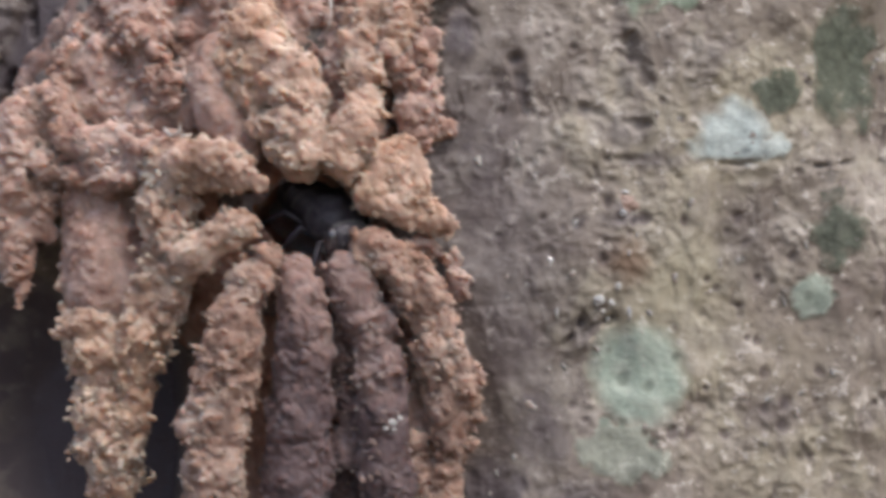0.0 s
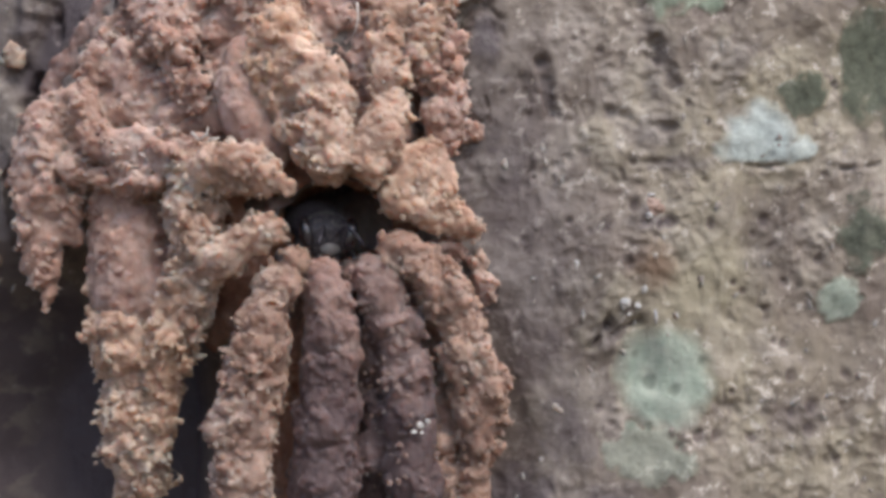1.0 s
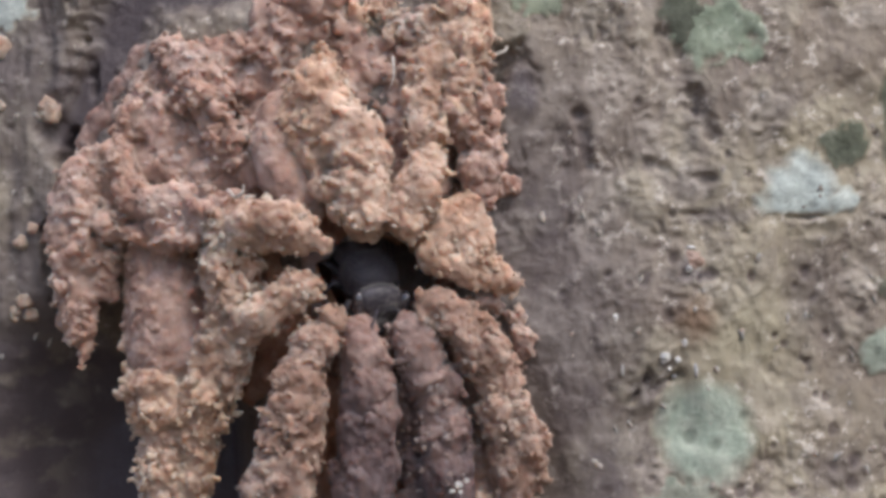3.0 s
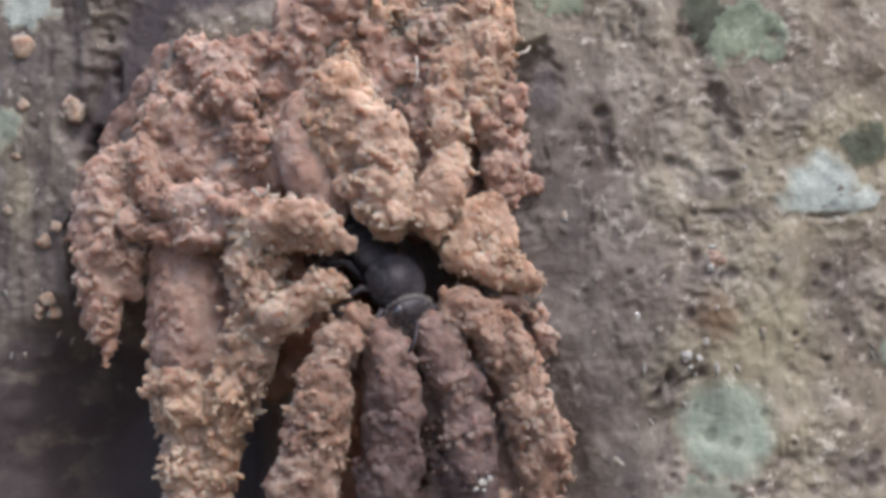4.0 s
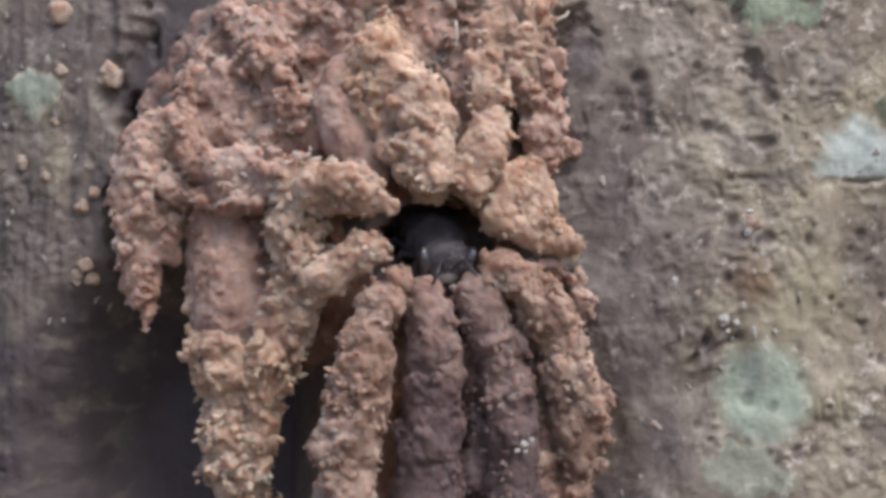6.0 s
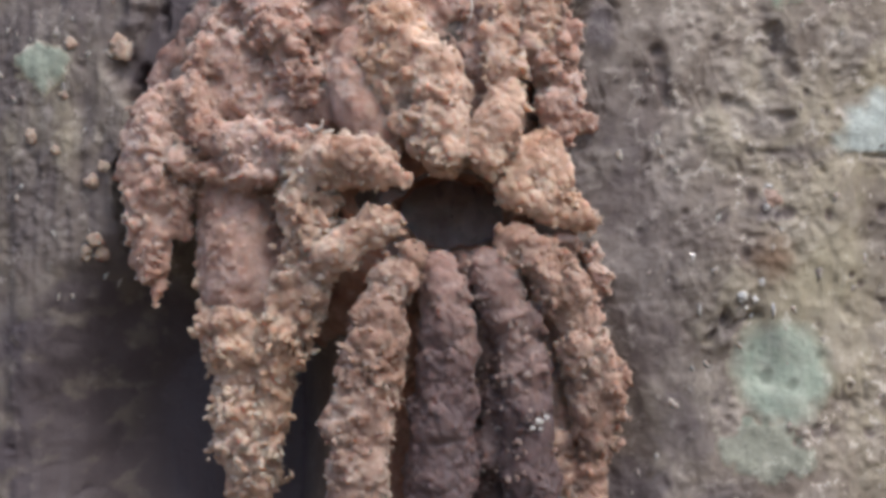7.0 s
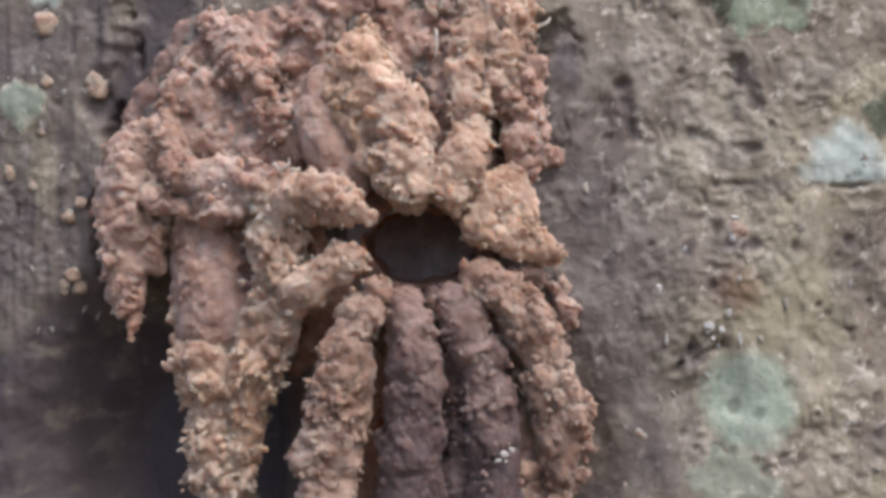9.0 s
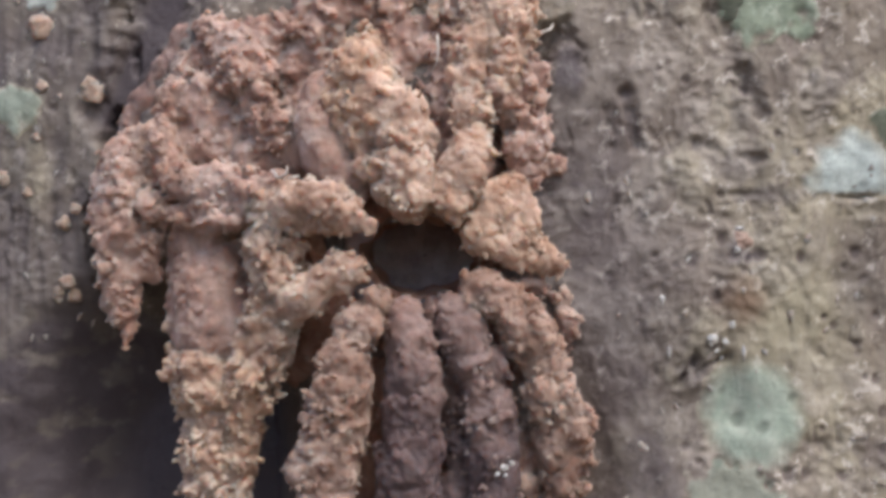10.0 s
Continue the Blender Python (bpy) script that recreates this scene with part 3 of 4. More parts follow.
# ---- lichens and algae on the bark ----
def lichen(name, cx, cz, rx, rz, material, label, seed, ragged=0.9, step=0.25, full=0.8, foot=None):
    n = int(1.5 * rx / step), int(1.5 * rz / step)
    xs, zs = np.arange(-n[0], n[0] + 1) * step, np.arange(-n[1], n[1] + 1) * step
    gx, gz = np.meshgrid(xs, zs, indexing="ij")
    gx, gz = gx.ravel(), gz.ravel()
    p = np.stack([gx + cx, np.full(len(gx), float(seed)), gz + cz], -1)
    share = 1.0 - np.hypot(gx / rx, gz / rz) + ragged * (fractal(p / (0.45 * min(rx, rz)), 4, seed) - 0.5)
    if foot is not None:  # cut off below by a crack in the bark
        share = np.minimum(share, (gz + cz - foot) / 1.2 + 0.4 * (fractal(p / 1.1, 3, seed + 3) - 0.5))
    # the crust fills the fine relief of the bark
    low = bark_height(gx + cx, gz + cz)[0].reshape(len(xs), len(zs))
    even = low
    for turn in range(4):
        even = sum(np.roll(even, (a, b), (0, 1)) for a in (-1, 0, 1) for b in (-1, 0, 1)) / 9
    fill = np.clip(share / 0.3, 0, 1) * np.clip(0.8 * (even - low).ravel(), -0.1, 0.5)
    verts = on_bark(gx + cx, gz + cz, np.clip(share * 0.5, -0.12, 0.16) + fill)
    w = len(zs)
    i, j = np.meshgrid(np.arange(len(xs) - 1), np.arange(w - 1), indexing="ij")
    faces = np.stack([i * w + j, (i + 1) * w + j, (i + 1) * w + j + 1, i * w + j + 1], -1).reshape(-1, 4)
    faces = faces[share[faces].max(1) > -0.02]
    used, back = np.unique(faces, return_inverse=True)
    me = mesh_of(name, verts[used], back.reshape(faces.shape), material)
    high, hole, stain_and_shade, rust_and_shade, olive, plate = bark_height(gx + cx, gz + cz)
    set_share(me, "cover", (np.clip(share / 0.4, 0, full) * (1 - 0.3 * hole))[used])
    set_share(me, "plate", plate[used])
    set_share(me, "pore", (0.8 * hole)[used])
    ob = new(name, me)
    ob.location = O
    return tagged(ob, label, "lichen" if material is not MOSS else "algae", "patches growing on the bark")


lichen("lichen_patch", 28.40, -16.30, 5.5, 5.7, MINT, "round mint-green crust lichen on the bark", 3, 0.55, full=0.9)
lichen("lichen_patch", 27.00, -24.20, 4.4, 3.4, MINT, "ragged mint-green crust lichen low on the bark", 5, 1.4, full=0.5)
lichen("lichen_patch", 37.9, 6.3, 4.4, 4.6, CHALK, "chalky white lichen patch above a bark crack", 7, 0.7, full=0.92, foot=4.3)
lichen("lichen_patch", 42.14, 5.85, 2.0, 1.6, CHALK, "small chalky white lichen patch beside a crack", 9, 1.1)
lichen("lichen_patch", 46.63, -8.89, 2.6, 2.6, MINT, "small pale mint-green crust lichen", 11, 1.1)
lichen("algae_patch", 42.40, 10.92, 2.9, 2.7, MOSS, "dark green algae patch on the bark", 13, 1.2)
lichen("algae_patch", 49.59, 14.28, 4.2, 7.0, MOSS, "tall dark green algae stain on the bark", 15, 1.4)
lichen("algae_patch", 49.10, -2.27, 3.4, 3.8, MOSS, "blackish green algae patch on the bark", 17, 1.2)
lichen("lichen_patch", 29.94, 22.00, 4.4, 3.6, GREEN, "bright green crust lichen high on the bark", 19, 1.7, full=0.6)
lichen("algae_patch", 26.13, 23.79, 2.2, 3.4, MOSS, "dark green algae beside a bark furrow", 21, 1.2)
lichen("lichen_patch", 12.52, 25.40, 3.4, 2.0, GREEN, "thin green crust lichen on the bark", 23, 1.5, full=0.5)
lichen("lichen_patch", -43.54, 12.98, 2.6, 2.6, MINT, "pale teal crust lichen on shaded bark", 25, 1.1)
lichen("lichen_patch", -42.06, 13.10, 2.2, 2.0, MINT, "small teal crust lichen on shaded bark", 27, 1.2)
lichen("lichen_patch", -39.88, 24.61, 3.0, 2.2, CHALK, "pale grey lichen film on the bark", 29, 1.4)

# ---- the mud nest entrance ----
nest = holder("bee_nest", "crumbly pinkish-brown mud nest entrance of stingless bees on the trunk", "bee nest")


DAMP_SHADE_TOP = -9.0


def mud_part(name, chains, material=None, label="", rough=1.0, cuts=(), flat=1.0, step=0.2, lump=1.9):
    v, f = mud(chains, rough, cuts, flat, step, lump)
    me = mesh_of(name, v, f, material or MUD)
    if material is MUD_GREY:  # moisture and painted shade both darken these pieces downwards
        downward = (DAMP_SHADE_TOP - v[:, 2]) / 7.0 + 2.4 * (fractal(v / 4.0, 3, 91) - 0.5)
        a = me.attributes.new("damp_and_shade", "FLOAT", "POINT")
        a.data.foreach_set("value", np.clip(downward, 0, 1).astype(np.float32))
    if rough > 0.6 and name != "backing":
        out = np.empty(3 * len(me.vertices), np.float32)
        me.vertices.foreach_get("normal", out)
        out = out.reshape(-1, 3)
        pick = np.flatnonzero(out[:, 1] < 0.25)
        pick = pick[np.random.RandomState(len(SKIN)).permutation(len(pick))[:int(len(pick) * 0.008)]]
        SKIN.append((material or MUD, v[pick], out[pick]))
    return part(name, me, nest, label)


SKIN = []
HOLES = (((4.67, -1.50, 9.62), (0.85, 3.2, 1.35)), ((4.01, -2.00, 4.55), (1.45, 2.6, 0.75)))  # two small hollows in the mud
MOUTH = ((-3.00, 0.00, -1.60), (5.6, 40.0, 4.0))
CHANNEL = ((-10.30, -1.00, -0.20), (4.2, 6.0, 1.7))  # deep gap between the two arms
mud_part("backing", [[((-12.86, 7.60, 1.12), 6.54), ((-5.67, 8.50, 0.35), 7.08), ((2.21, 8.00, -0.75), 6.00)],
    [((-8.87, 9.20, -7.51), 5.45), ((-4.45, 8.00, -14.24), 8.18), ((-2.20, 8.50, -23.28), 8.72), ((-2.17, 9.00, -33.51), 7.63)],
    [((-13.25, 6.50, -5.85), 4.91), ((-14.45, 9.50, -10.98), 3.81)]], MUD_GAP_SHADE, "mud wall in the gaps, reddish shade in its colour", 0.70, (MOUTH, CHANNEL), 1.00, 0.30, 1.9)
mud_part("body", [[((-2.44, 5.60, 19.27), 3.41), ((-2.46, 5.20, 14.83), 3.07)],
    [((-8.71, 5.20, 24.75), 4.12), ((-10.90, 4.90, 22.53), 3.84), ((-13.19, 5.60, 19.37), 3.97), ((-14.13, 6.20, 15.04), 4.71), ((-14.67, 5.80, 10.03), 4.70), ((-18.24, 5.40, 6.18), 4.41)],
    [((-16.40, 4.80, 19.83), 2.41), ((-19.77, 5.20, 18.55), 2.64), ((-22.33, 5.60, 18.35), 2.43)],
    [((-6.00, 5.40, 20.92), 3.85), ((-5.48, 5.40, 16.52), 4.12), ((0.59, 6.00, 21.49), 3.86), ((0.02, 5.60, 16.50), 4.40), ((0.26, 5.40, 11.54), 4.67), ((0.79, 4.60, 6.55), 4.37), ((2.68, 4.20, 3.25), 3.49)],
    [((-24.95, 6.20, 17.35), 2.00), ((-26.76, 6.20, 13.76), 2.33), ((-23.65, 5.60, 12.30), 4.20), ((-20.42, 5.40, 10.60), 4.30), ((-28.68, 6.30, 7.96), 3.89), ((-30.02, 6.30, 1.85), 4.01)]], MUD_PINK, "pinkish mud body behind the lobes", 1.05, (MOUTH, CHANNEL), 1.00, 0.22, 1.9)
mud_part("left_lobe", [[((-28.85, 6.00, 11.82), 1.11), ((-29.65, 5.00, 9.43), 1.76), ((-31.18, 4.40, 7.05), 2.85), ((-31.71, 4.20, 3.76), 2.74), ((-31.60, 4.30, 0.47), 2.74), ((-31.27, 4.40, -2.28), 2.31), ((-31.51, 4.40, -5.02), 1.76), ((-30.99, 4.00, -7.20), 1.20), ((-31.25, 3.60, -9.75), 0.38)],
    [((-29.51, 4.00, -1.46), 1.97), ((-28.68, 4.60, -3.56), 1.10)],
    [((-33.66, 5.00, 6.27), 0.88), ((-33.91, 5.00, 3.24), 0.77), ((-33.71, 5.00, 0.76), 0.99)]], MUD_PINK, "pinkish crumbly mud lobe", 1.00, (), 1.00, 0.17, 2.8)
mud_part("upper_lobe", [[((-22.49, 5.00, 19.48), 1.98), ((-20.16, 4.20, 17.87), 2.73), ((-18.93, 3.20, 15.03), 3.04), ((-18.05, 2.60, 12.26), 2.91), ((-17.63, 2.20, 9.80), 2.48)],
    [((-16.32, 4.20, 18.66), 2.18), ((-13.90, 4.60, 20.05), 2.19)],
    [((-16.83, 3.80, 16.43), 1.85), ((-16.34, 3.20, 13.11), 1.52)],
    [((-20.79, 3.80, 13.75), 2.18), ((-20.88, 3.20, 10.17), 2.17), ((-19.04, 1.80, 8.07), 1.61)]], MUD_PINK, "broad pinkish crumbly mud lobe", 1.10, (), 1.00, 0.17, 3.2)
mud_part("side_ridge", [[((-25.48, 5.50, 17.26), 1.10), ((-26.07, 4.00, 14.90), 1.42), ((-27.06, 3.40, 12.57), 1.52), ((-27.06, 2.80, 9.81), 1.73), ((-26.31, 2.20, 7.07), 1.62), ((-24.07, 1.20, 4.97), 2.14), ((-20.51, 0.80, 5.03), 2.35), ((-17.08, 0.40, 4.78), 2.13)]], MUD_PINK, "pale crumbly mud ridge beside a hollow", 1.05, (), 1.00, 0.17, 2.2)
mud_part("slab", [[((-25.41, 7.20, 19.15), 2.12), ((-26.90, 7.00, 16.90), 1.90), ((-29.74, 7.00, 13.31), 1.79), ((-31.24, 6.60, 11.06), 1.34)]], MUD_GREY, "greyish smooth mud slab at the rim", 0.55, (), 1.00, 0.2, 1.5)
mud_part("ledge", [[((-28.43, 3.00, 3.28), 1.91), ((-24.78, 1.00, 2.23), 1.47), ((-21.04, -0.60, 2.17), 1.53), ((-17.44, -1.80, 2.80), 1.74)],
    [((-22.58, 0.50, 4.76), 2.18), ((-18.62, -1.00, 4.41), 1.96)]], MUD_PINK, "crumbly mud ledge over a pocket", 1.00, (), 1.00, 0.17, 1.9)
mud_part("upper_arm", [[((-16.99, -1.40, 2.67), 2.40), ((-13.39, -3.00, 3.33), 2.23), ((-11.00, -3.60, 3.00), 1.85), ((-8.89, -4.20, 2.25), 1.65), ((-7.35, -4.60, 1.35), 1.35)]], MUD, "blunt mud finger reaching over the mouth", 0.80, (), 1.00, 0.17, 1.9)
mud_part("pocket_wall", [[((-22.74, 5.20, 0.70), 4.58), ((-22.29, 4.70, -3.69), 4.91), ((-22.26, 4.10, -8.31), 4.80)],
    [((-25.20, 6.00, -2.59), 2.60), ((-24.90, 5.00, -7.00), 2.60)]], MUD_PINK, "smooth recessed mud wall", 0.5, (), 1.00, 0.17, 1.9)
mud_part("column", [[((-23.00, 4.40, -9.00), 3.90), ((-22.70, 3.60, -12.35), 3.95), ((-22.30, 3.00, -15.54), 3.80), ((-22.10, 2.80, -19.31), 3.50), ((-22.00, 3.00, -23.10), 3.15), ((-21.90, 3.20, -26.91), 2.70), ((-21.80, 3.60, -30.50), 2.20)],
    [((-25.84, 3.60, -7.77), 1.64), ((-27.41, 3.40, -7.66), 0.65)]], MUD, "hanging tapered mud column", 1.10, (), 1.00, 0.17, 1.9)
mud_part("ridge", [[((-17.04, -1.00, 1.02), 2.40), ((-16.21, -1.20, -3.17), 2.62), ((-16.81, -0.60, -7.37), 2.73), ((-17.97, 0.20, -11.62), 2.73), ((-19.30, 0.80, -15.90), 2.40), ((-20.10, 1.40, -19.80), 2.30), ((-20.60, 2.20, -23.60), 1.90)],
    [((-17.21, 0.40, -12.15), 1.64), ((-15.46, 0.00, -12.97), 0.49)]], MUD, "bright crumbly mud ridge", 1.05, (), 1.00, 0.17, 1.9)
mud_part("lower_arm", [[((-16.20, -1.20, -6.52), 2.40), ((-13.10, -3.00, -4.72), 1.85), ((-10.44, -3.80, -3.10), 1.55), ((-8.30, -4.40, -2.30), 1.22)]], MUD, "blunt mud finger beside the mouth", 0.80, (), 1.00, 0.17, 1.9)
mud_part("centre_lobe", [[((-7.92, 1.50, 18.85), 1.92), ((-8.07, -0.20, 16.14), 2.64), ((-7.48, -1.40, 12.86), 3.14), ((-5.61, -2.20, 11.47), 3.01), ((-4.30, -2.60, 9.09), 2.90), ((-4.47, -2.80, 6.50), 2.90), ((-4.26, -3.00, 4.58), 2.69)],
    [((-3.27, -2.20, 11.19), 1.87), ((-2.38, -2.60, 9.60), 1.55)],
    [((-3.12, -2.60, 7.53), 1.97), ((-2.77, -2.60, 5.20), 1.45)],
    [((-9.88, 0.40, 15.43), 2.23), ((-9.53, -0.20, 12.20), 2.53), ((-8.35, -0.60, 9.26), 2.74), ((-7.32, -0.60, 6.89), 2.11)]], MUD, "thick drooping crumbly mud lobe", 1.10, (), 1.00, 0.17, 2.0)
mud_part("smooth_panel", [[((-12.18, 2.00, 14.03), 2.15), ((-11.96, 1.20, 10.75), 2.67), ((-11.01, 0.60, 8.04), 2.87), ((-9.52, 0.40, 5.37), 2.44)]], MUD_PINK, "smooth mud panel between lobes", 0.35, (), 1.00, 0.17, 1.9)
mud_part("right_ridge", [[((2.78, 3.60, 21.37), 2.82), ((1.69, 2.20, 18.22), 2.25), ((1.25, 0.80, 15.12), 2.02), ((1.24, -0.60, 11.81), 1.79), ((1.43, -1.40, 8.61), 1.88), ((0.70, -2.40, 5.96), 2.49), ((-0.14, -2.60, 4.15), 2.28)],
    [((-1.66, 3.60, 21.14), 1.84), ((-2.10, 3.40, 19.23), 1.30)],
    [((2.80, -0.80, 9.16), 0.94), ((3.84, -1.20, 8.34), 0.47)]], MUD, "drooping crumbly mud ridge", 1.05, HOLES, 1.00, 0.17, 1.9)
mud_part("top_cap", [[((-14.56, 5.60, 21.03), 1.54), ((-10.91, 5.00, 21.89), 1.75), ((-5.93, 4.40, 22.67), 2.18), ((-2.10, 4.20, 23.68), 2.18)],
    [((-7.78, 5.50, 27.22), 2.45), ((-3.91, 5.00, 28.24), 2.73), ((-0.08, 5.00, 30.47), 3.00)],
    [((-10.41, 4.50, 23.14), 1.96), ((-7.10, 4.00, 24.70), 1.85)],
    [((5.42, 4.00, 25.36), 2.18), ((4.99, 2.20, 20.65), 2.18), ((4.79, 1.40, 15.68), 2.07)]], MUD, "crumbly mud cap", 1.10, HOLES, 1.00, 0.17, 3.0)
mud_part("flange", [[((5.71, 2.40, 18.21), 1.82), ((6.05, 1.80, 14.92), 1.92), ((6.19, 1.60, 11.70), 1.81), ((6.69, 1.40, 8.49), 1.81), ((6.40, 1.20, 5.29), 1.70)],
    [((7.27, 1.40, 15.82), 0.85), ((7.78, 1.40, 13.00), 1.07), ((8.04, 1.60, 9.02), 0.96)],
    [((3.37, 1.00, 13.80), 1.81), ((3.68, 1.20, 12.22), 1.28)]], MUD_PINK, "thin upright mud flange", 1.00, HOLES, 1.00, 0.17, 1.9)
mud_part("right_lobe", [[((3.60, -0.50, 3.20), 2.60), ((2.96, -1.20, 0.52), 1.85), ((6.01, -0.60, -0.53), 1.96), ((8.42, 0.20, -1.56), 1.53), ((10.03, 0.60, -2.61), 0.87)],
    [((5.47, 0.20, 4.37), 2.18), ((6.01, 0.00, 1.18), 2.07)]], MUD, "rounded mud lobe beside the mouth", 0.75, (), 1.00, 0.17, 1.9)
mud_part("right_block", [[((9.94, 3.60, -5.59), 1.08), ((10.77, 3.90, -7.40), 1.36), ((11.09, 4.00, -9.42), 1.31), ((11.54, 4.40, -11.09), 0.76)],
    [((6.60, 0.80, -4.18), 1.17), ((8.07, 1.60, -4.86), 1.02)],
    [((7.12, 3.00, 6.73), 2.18), ((9.88, 4.20, 6.84), 1.42)]], MUD_PINK, "small mud knobs against the bark", 0.90, (((8.78, 1.00, -6.97), (0.7, 3.4, 1.3)),), 1.00, 0.17, 1.9)
mud_part("web", [[((-1.31, 1.40, -6.82), 1.85), ((-0.45, 1.80, -11.65), 2.18), ((-0.00, 2.00, -17.03), 2.29), ((0.02, 2.20, -23.50), 2.29), ((-0.01, 2.40, -29.99), 2.29)],
    [((-5.87, 0.40, -7.24), 1.09), ((-6.79, 2.00, -9.80), 1.42)]], MUD_GREY, "greyish mud web between the fingers", 0.70, (), 1.00, 0.17, 1.9)
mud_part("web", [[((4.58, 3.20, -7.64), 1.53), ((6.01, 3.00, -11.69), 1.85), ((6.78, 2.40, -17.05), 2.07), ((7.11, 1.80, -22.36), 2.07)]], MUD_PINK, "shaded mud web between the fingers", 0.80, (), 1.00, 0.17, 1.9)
mud_part("finger", [[((-6.70, -3.40, -6.00), 1.75), ((-8.15, -3.60, -7.80), 2.15), ((-9.70, -4.00, -11.11), 2.45), ((-10.50, -4.20, -15.44), 2.70), ((-11.37, -4.00, -20.07), 2.91), ((-11.47, -3.80, -25.22), 2.96), ((-11.60, -3.40, -30.43), 2.91), ((-11.72, -2.60, -35.25), 2.58)],
    [((-9.25, -5.00, -13.08), 1.71), ((-7.77, -5.60, -13.29), 0.49)],
    [((-9.96, -5.00, -23.50), 1.20), ((-8.65, -5.40, -23.69), 0.49)]], MUD_BROWN_SHADED, "crumbly brown mud finger below the mouth", 0.85, (), 1.00, 0.17, 1.9)
mud_part("finger", [[((-4.40, -2.60, -6.85), 2.25), ((-3.93, -2.80, -8.60), 2.40), ((-3.44, -3.00, -11.40), 2.47), ((-3.26, -3.00, -15.01), 2.63), ((-3.68, -2.60, -19.71), 2.91), ((-4.20, -2.20, -25.47), 3.13), ((-4.30, -1.80, -30.75), 3.02), ((-4.34, -1.00, -35.63), 2.58)],
    [((-1.82, -3.00, -13.97), 0.76), ((-0.77, -3.60, -14.03), 0.38)]], MUD_GREY, "greyish moist mud finger below the mouth", 0.60, (), 1.00, 0.17, 1.9)
mud_part("finger", [[((0.10, -2.20, -6.75), 1.95), ((0.95, -2.20, -8.30), 2.20), ((2.28, -2.00, -11.43), 2.43), ((3.13, -1.90, -15.61), 2.54), ((3.57, -1.70, -19.80), 2.65), ((4.01, -1.40, -25.07), 2.60), ((4.14, -1.00, -30.91), 2.60), ((4.32, 1.00, -36.12), 2.38)],
    [((4.21, -2.60, -11.91), 0.98), ((5.30, -3.20, -12.23), 0.44)],
    [((0.26, -0.40, -12.58), 1.62), ((0.70, -0.20, -17.87), 1.84), ((0.56, 0.00, -23.18), 1.94)]], MUD_GREY, "greyish moist mud finger below the mouth", 0.65, (), 1.00, 0.17, 1.9)
mud_part("finger", [[((1.52, -1.80, -3.62), 0.98), ((2.67, -2.00, -4.13), 1.83), ((4.45, -1.90, -5.27), 2.04), ((6.44, -1.80, -6.94), 2.15), ((7.71, -1.60, -9.76), 2.37), ((8.94, -1.20, -13.29), 2.48), ((10.91, -1.00, -16.46), 2.15), ((11.97, -1.00, -18.40), 1.09)],
    [((8.71, -0.60, -15.71), 2.15), ((9.37, -0.40, -19.42), 2.15), ((9.91, -0.40, -23.11), 2.04), ((9.42, 0.00, -26.62), 1.83), ((8.56, 0.60, -31.24), 1.72), ((8.43, 1.00, -36.12), 1.61)],
    [((7.17, 0.00, -22.65), 1.61), ((7.20, 0.20, -26.39), 1.61), ((6.96, 0.80, -31.28), 1.20)]], MUD_BROWN_SHADED, "long curved crumbly brown mud finger", 0.90, (), 1.00, 0.17, 1.9)


# tunnel that leads into the trunk and turns upwards inside; walls lightened against deep shade
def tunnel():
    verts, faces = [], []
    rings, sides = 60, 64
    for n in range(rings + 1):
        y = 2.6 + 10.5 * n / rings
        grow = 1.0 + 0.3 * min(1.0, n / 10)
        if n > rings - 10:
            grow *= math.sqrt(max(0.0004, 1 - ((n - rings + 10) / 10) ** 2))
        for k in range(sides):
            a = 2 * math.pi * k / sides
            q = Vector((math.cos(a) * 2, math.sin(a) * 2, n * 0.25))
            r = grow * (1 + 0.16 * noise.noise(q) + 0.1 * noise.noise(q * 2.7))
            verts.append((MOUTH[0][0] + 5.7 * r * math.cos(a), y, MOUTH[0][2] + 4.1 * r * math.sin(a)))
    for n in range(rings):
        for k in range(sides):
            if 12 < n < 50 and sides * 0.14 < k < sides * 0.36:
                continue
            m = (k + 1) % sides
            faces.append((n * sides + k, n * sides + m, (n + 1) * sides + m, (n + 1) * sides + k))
    return part("tunnel", mesh_of("tunnel", verts, faces, LIFTED_TUNNEL_MUD), nest, "mud-lined tunnel with lightened walls")


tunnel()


def loose_crumbs():
    """Angular mud crumbs that stick out all over the nest, one mesh for each kind of mud."""
    rnd = np.random.RandomState(4)
    corner = np.array([(1, 0, 0), (0, 1, 0), (-1, 0, 0), (0, -1, 0), (0, 0, 1), (0, 0, -1)], float)
    tri = np.array([(0, 1, 4), (1, 2, 4), (2, 3, 4), (3, 0, 4), (1, 0, 5), (2, 1, 5), (3, 2, 5), (0, 3, 5)])
    for kind in (MUD, MUD_PINK, MUD_GREY, MUD_BROWN_SHADED):
        verts, faces, base = [], [], 0
        for material, places, normals in SKIN:
            if material is not kind:
                continue
            for p, n in zip(places, normals):
                size = 0.13 + 0.3 * rnd.rand() ** 2
                turn = np.linalg.qr(rnd.randn(3, 3))[0]
                shape = corner * (0.55 + 0.75 * rnd.rand(6, 1)) + 0.25 * rnd.randn(6, 3)
                verts.append(p + n * size * 0.45 + shape @ turn * size)
                faces.append(tri + base)
                base += 6
        me = mesh_of("crumb_layer", np.concatenate(verts), np.concatenate(faces), kind, False)
        ob = part("crumb_layer", me, nest, "tiny angular mud crumbs")
        ob["kind"] = "stuff"


loose_crumbs()


def sit(ob, place):
    ob.location = O + Vector(place) * 0.001
    return ob


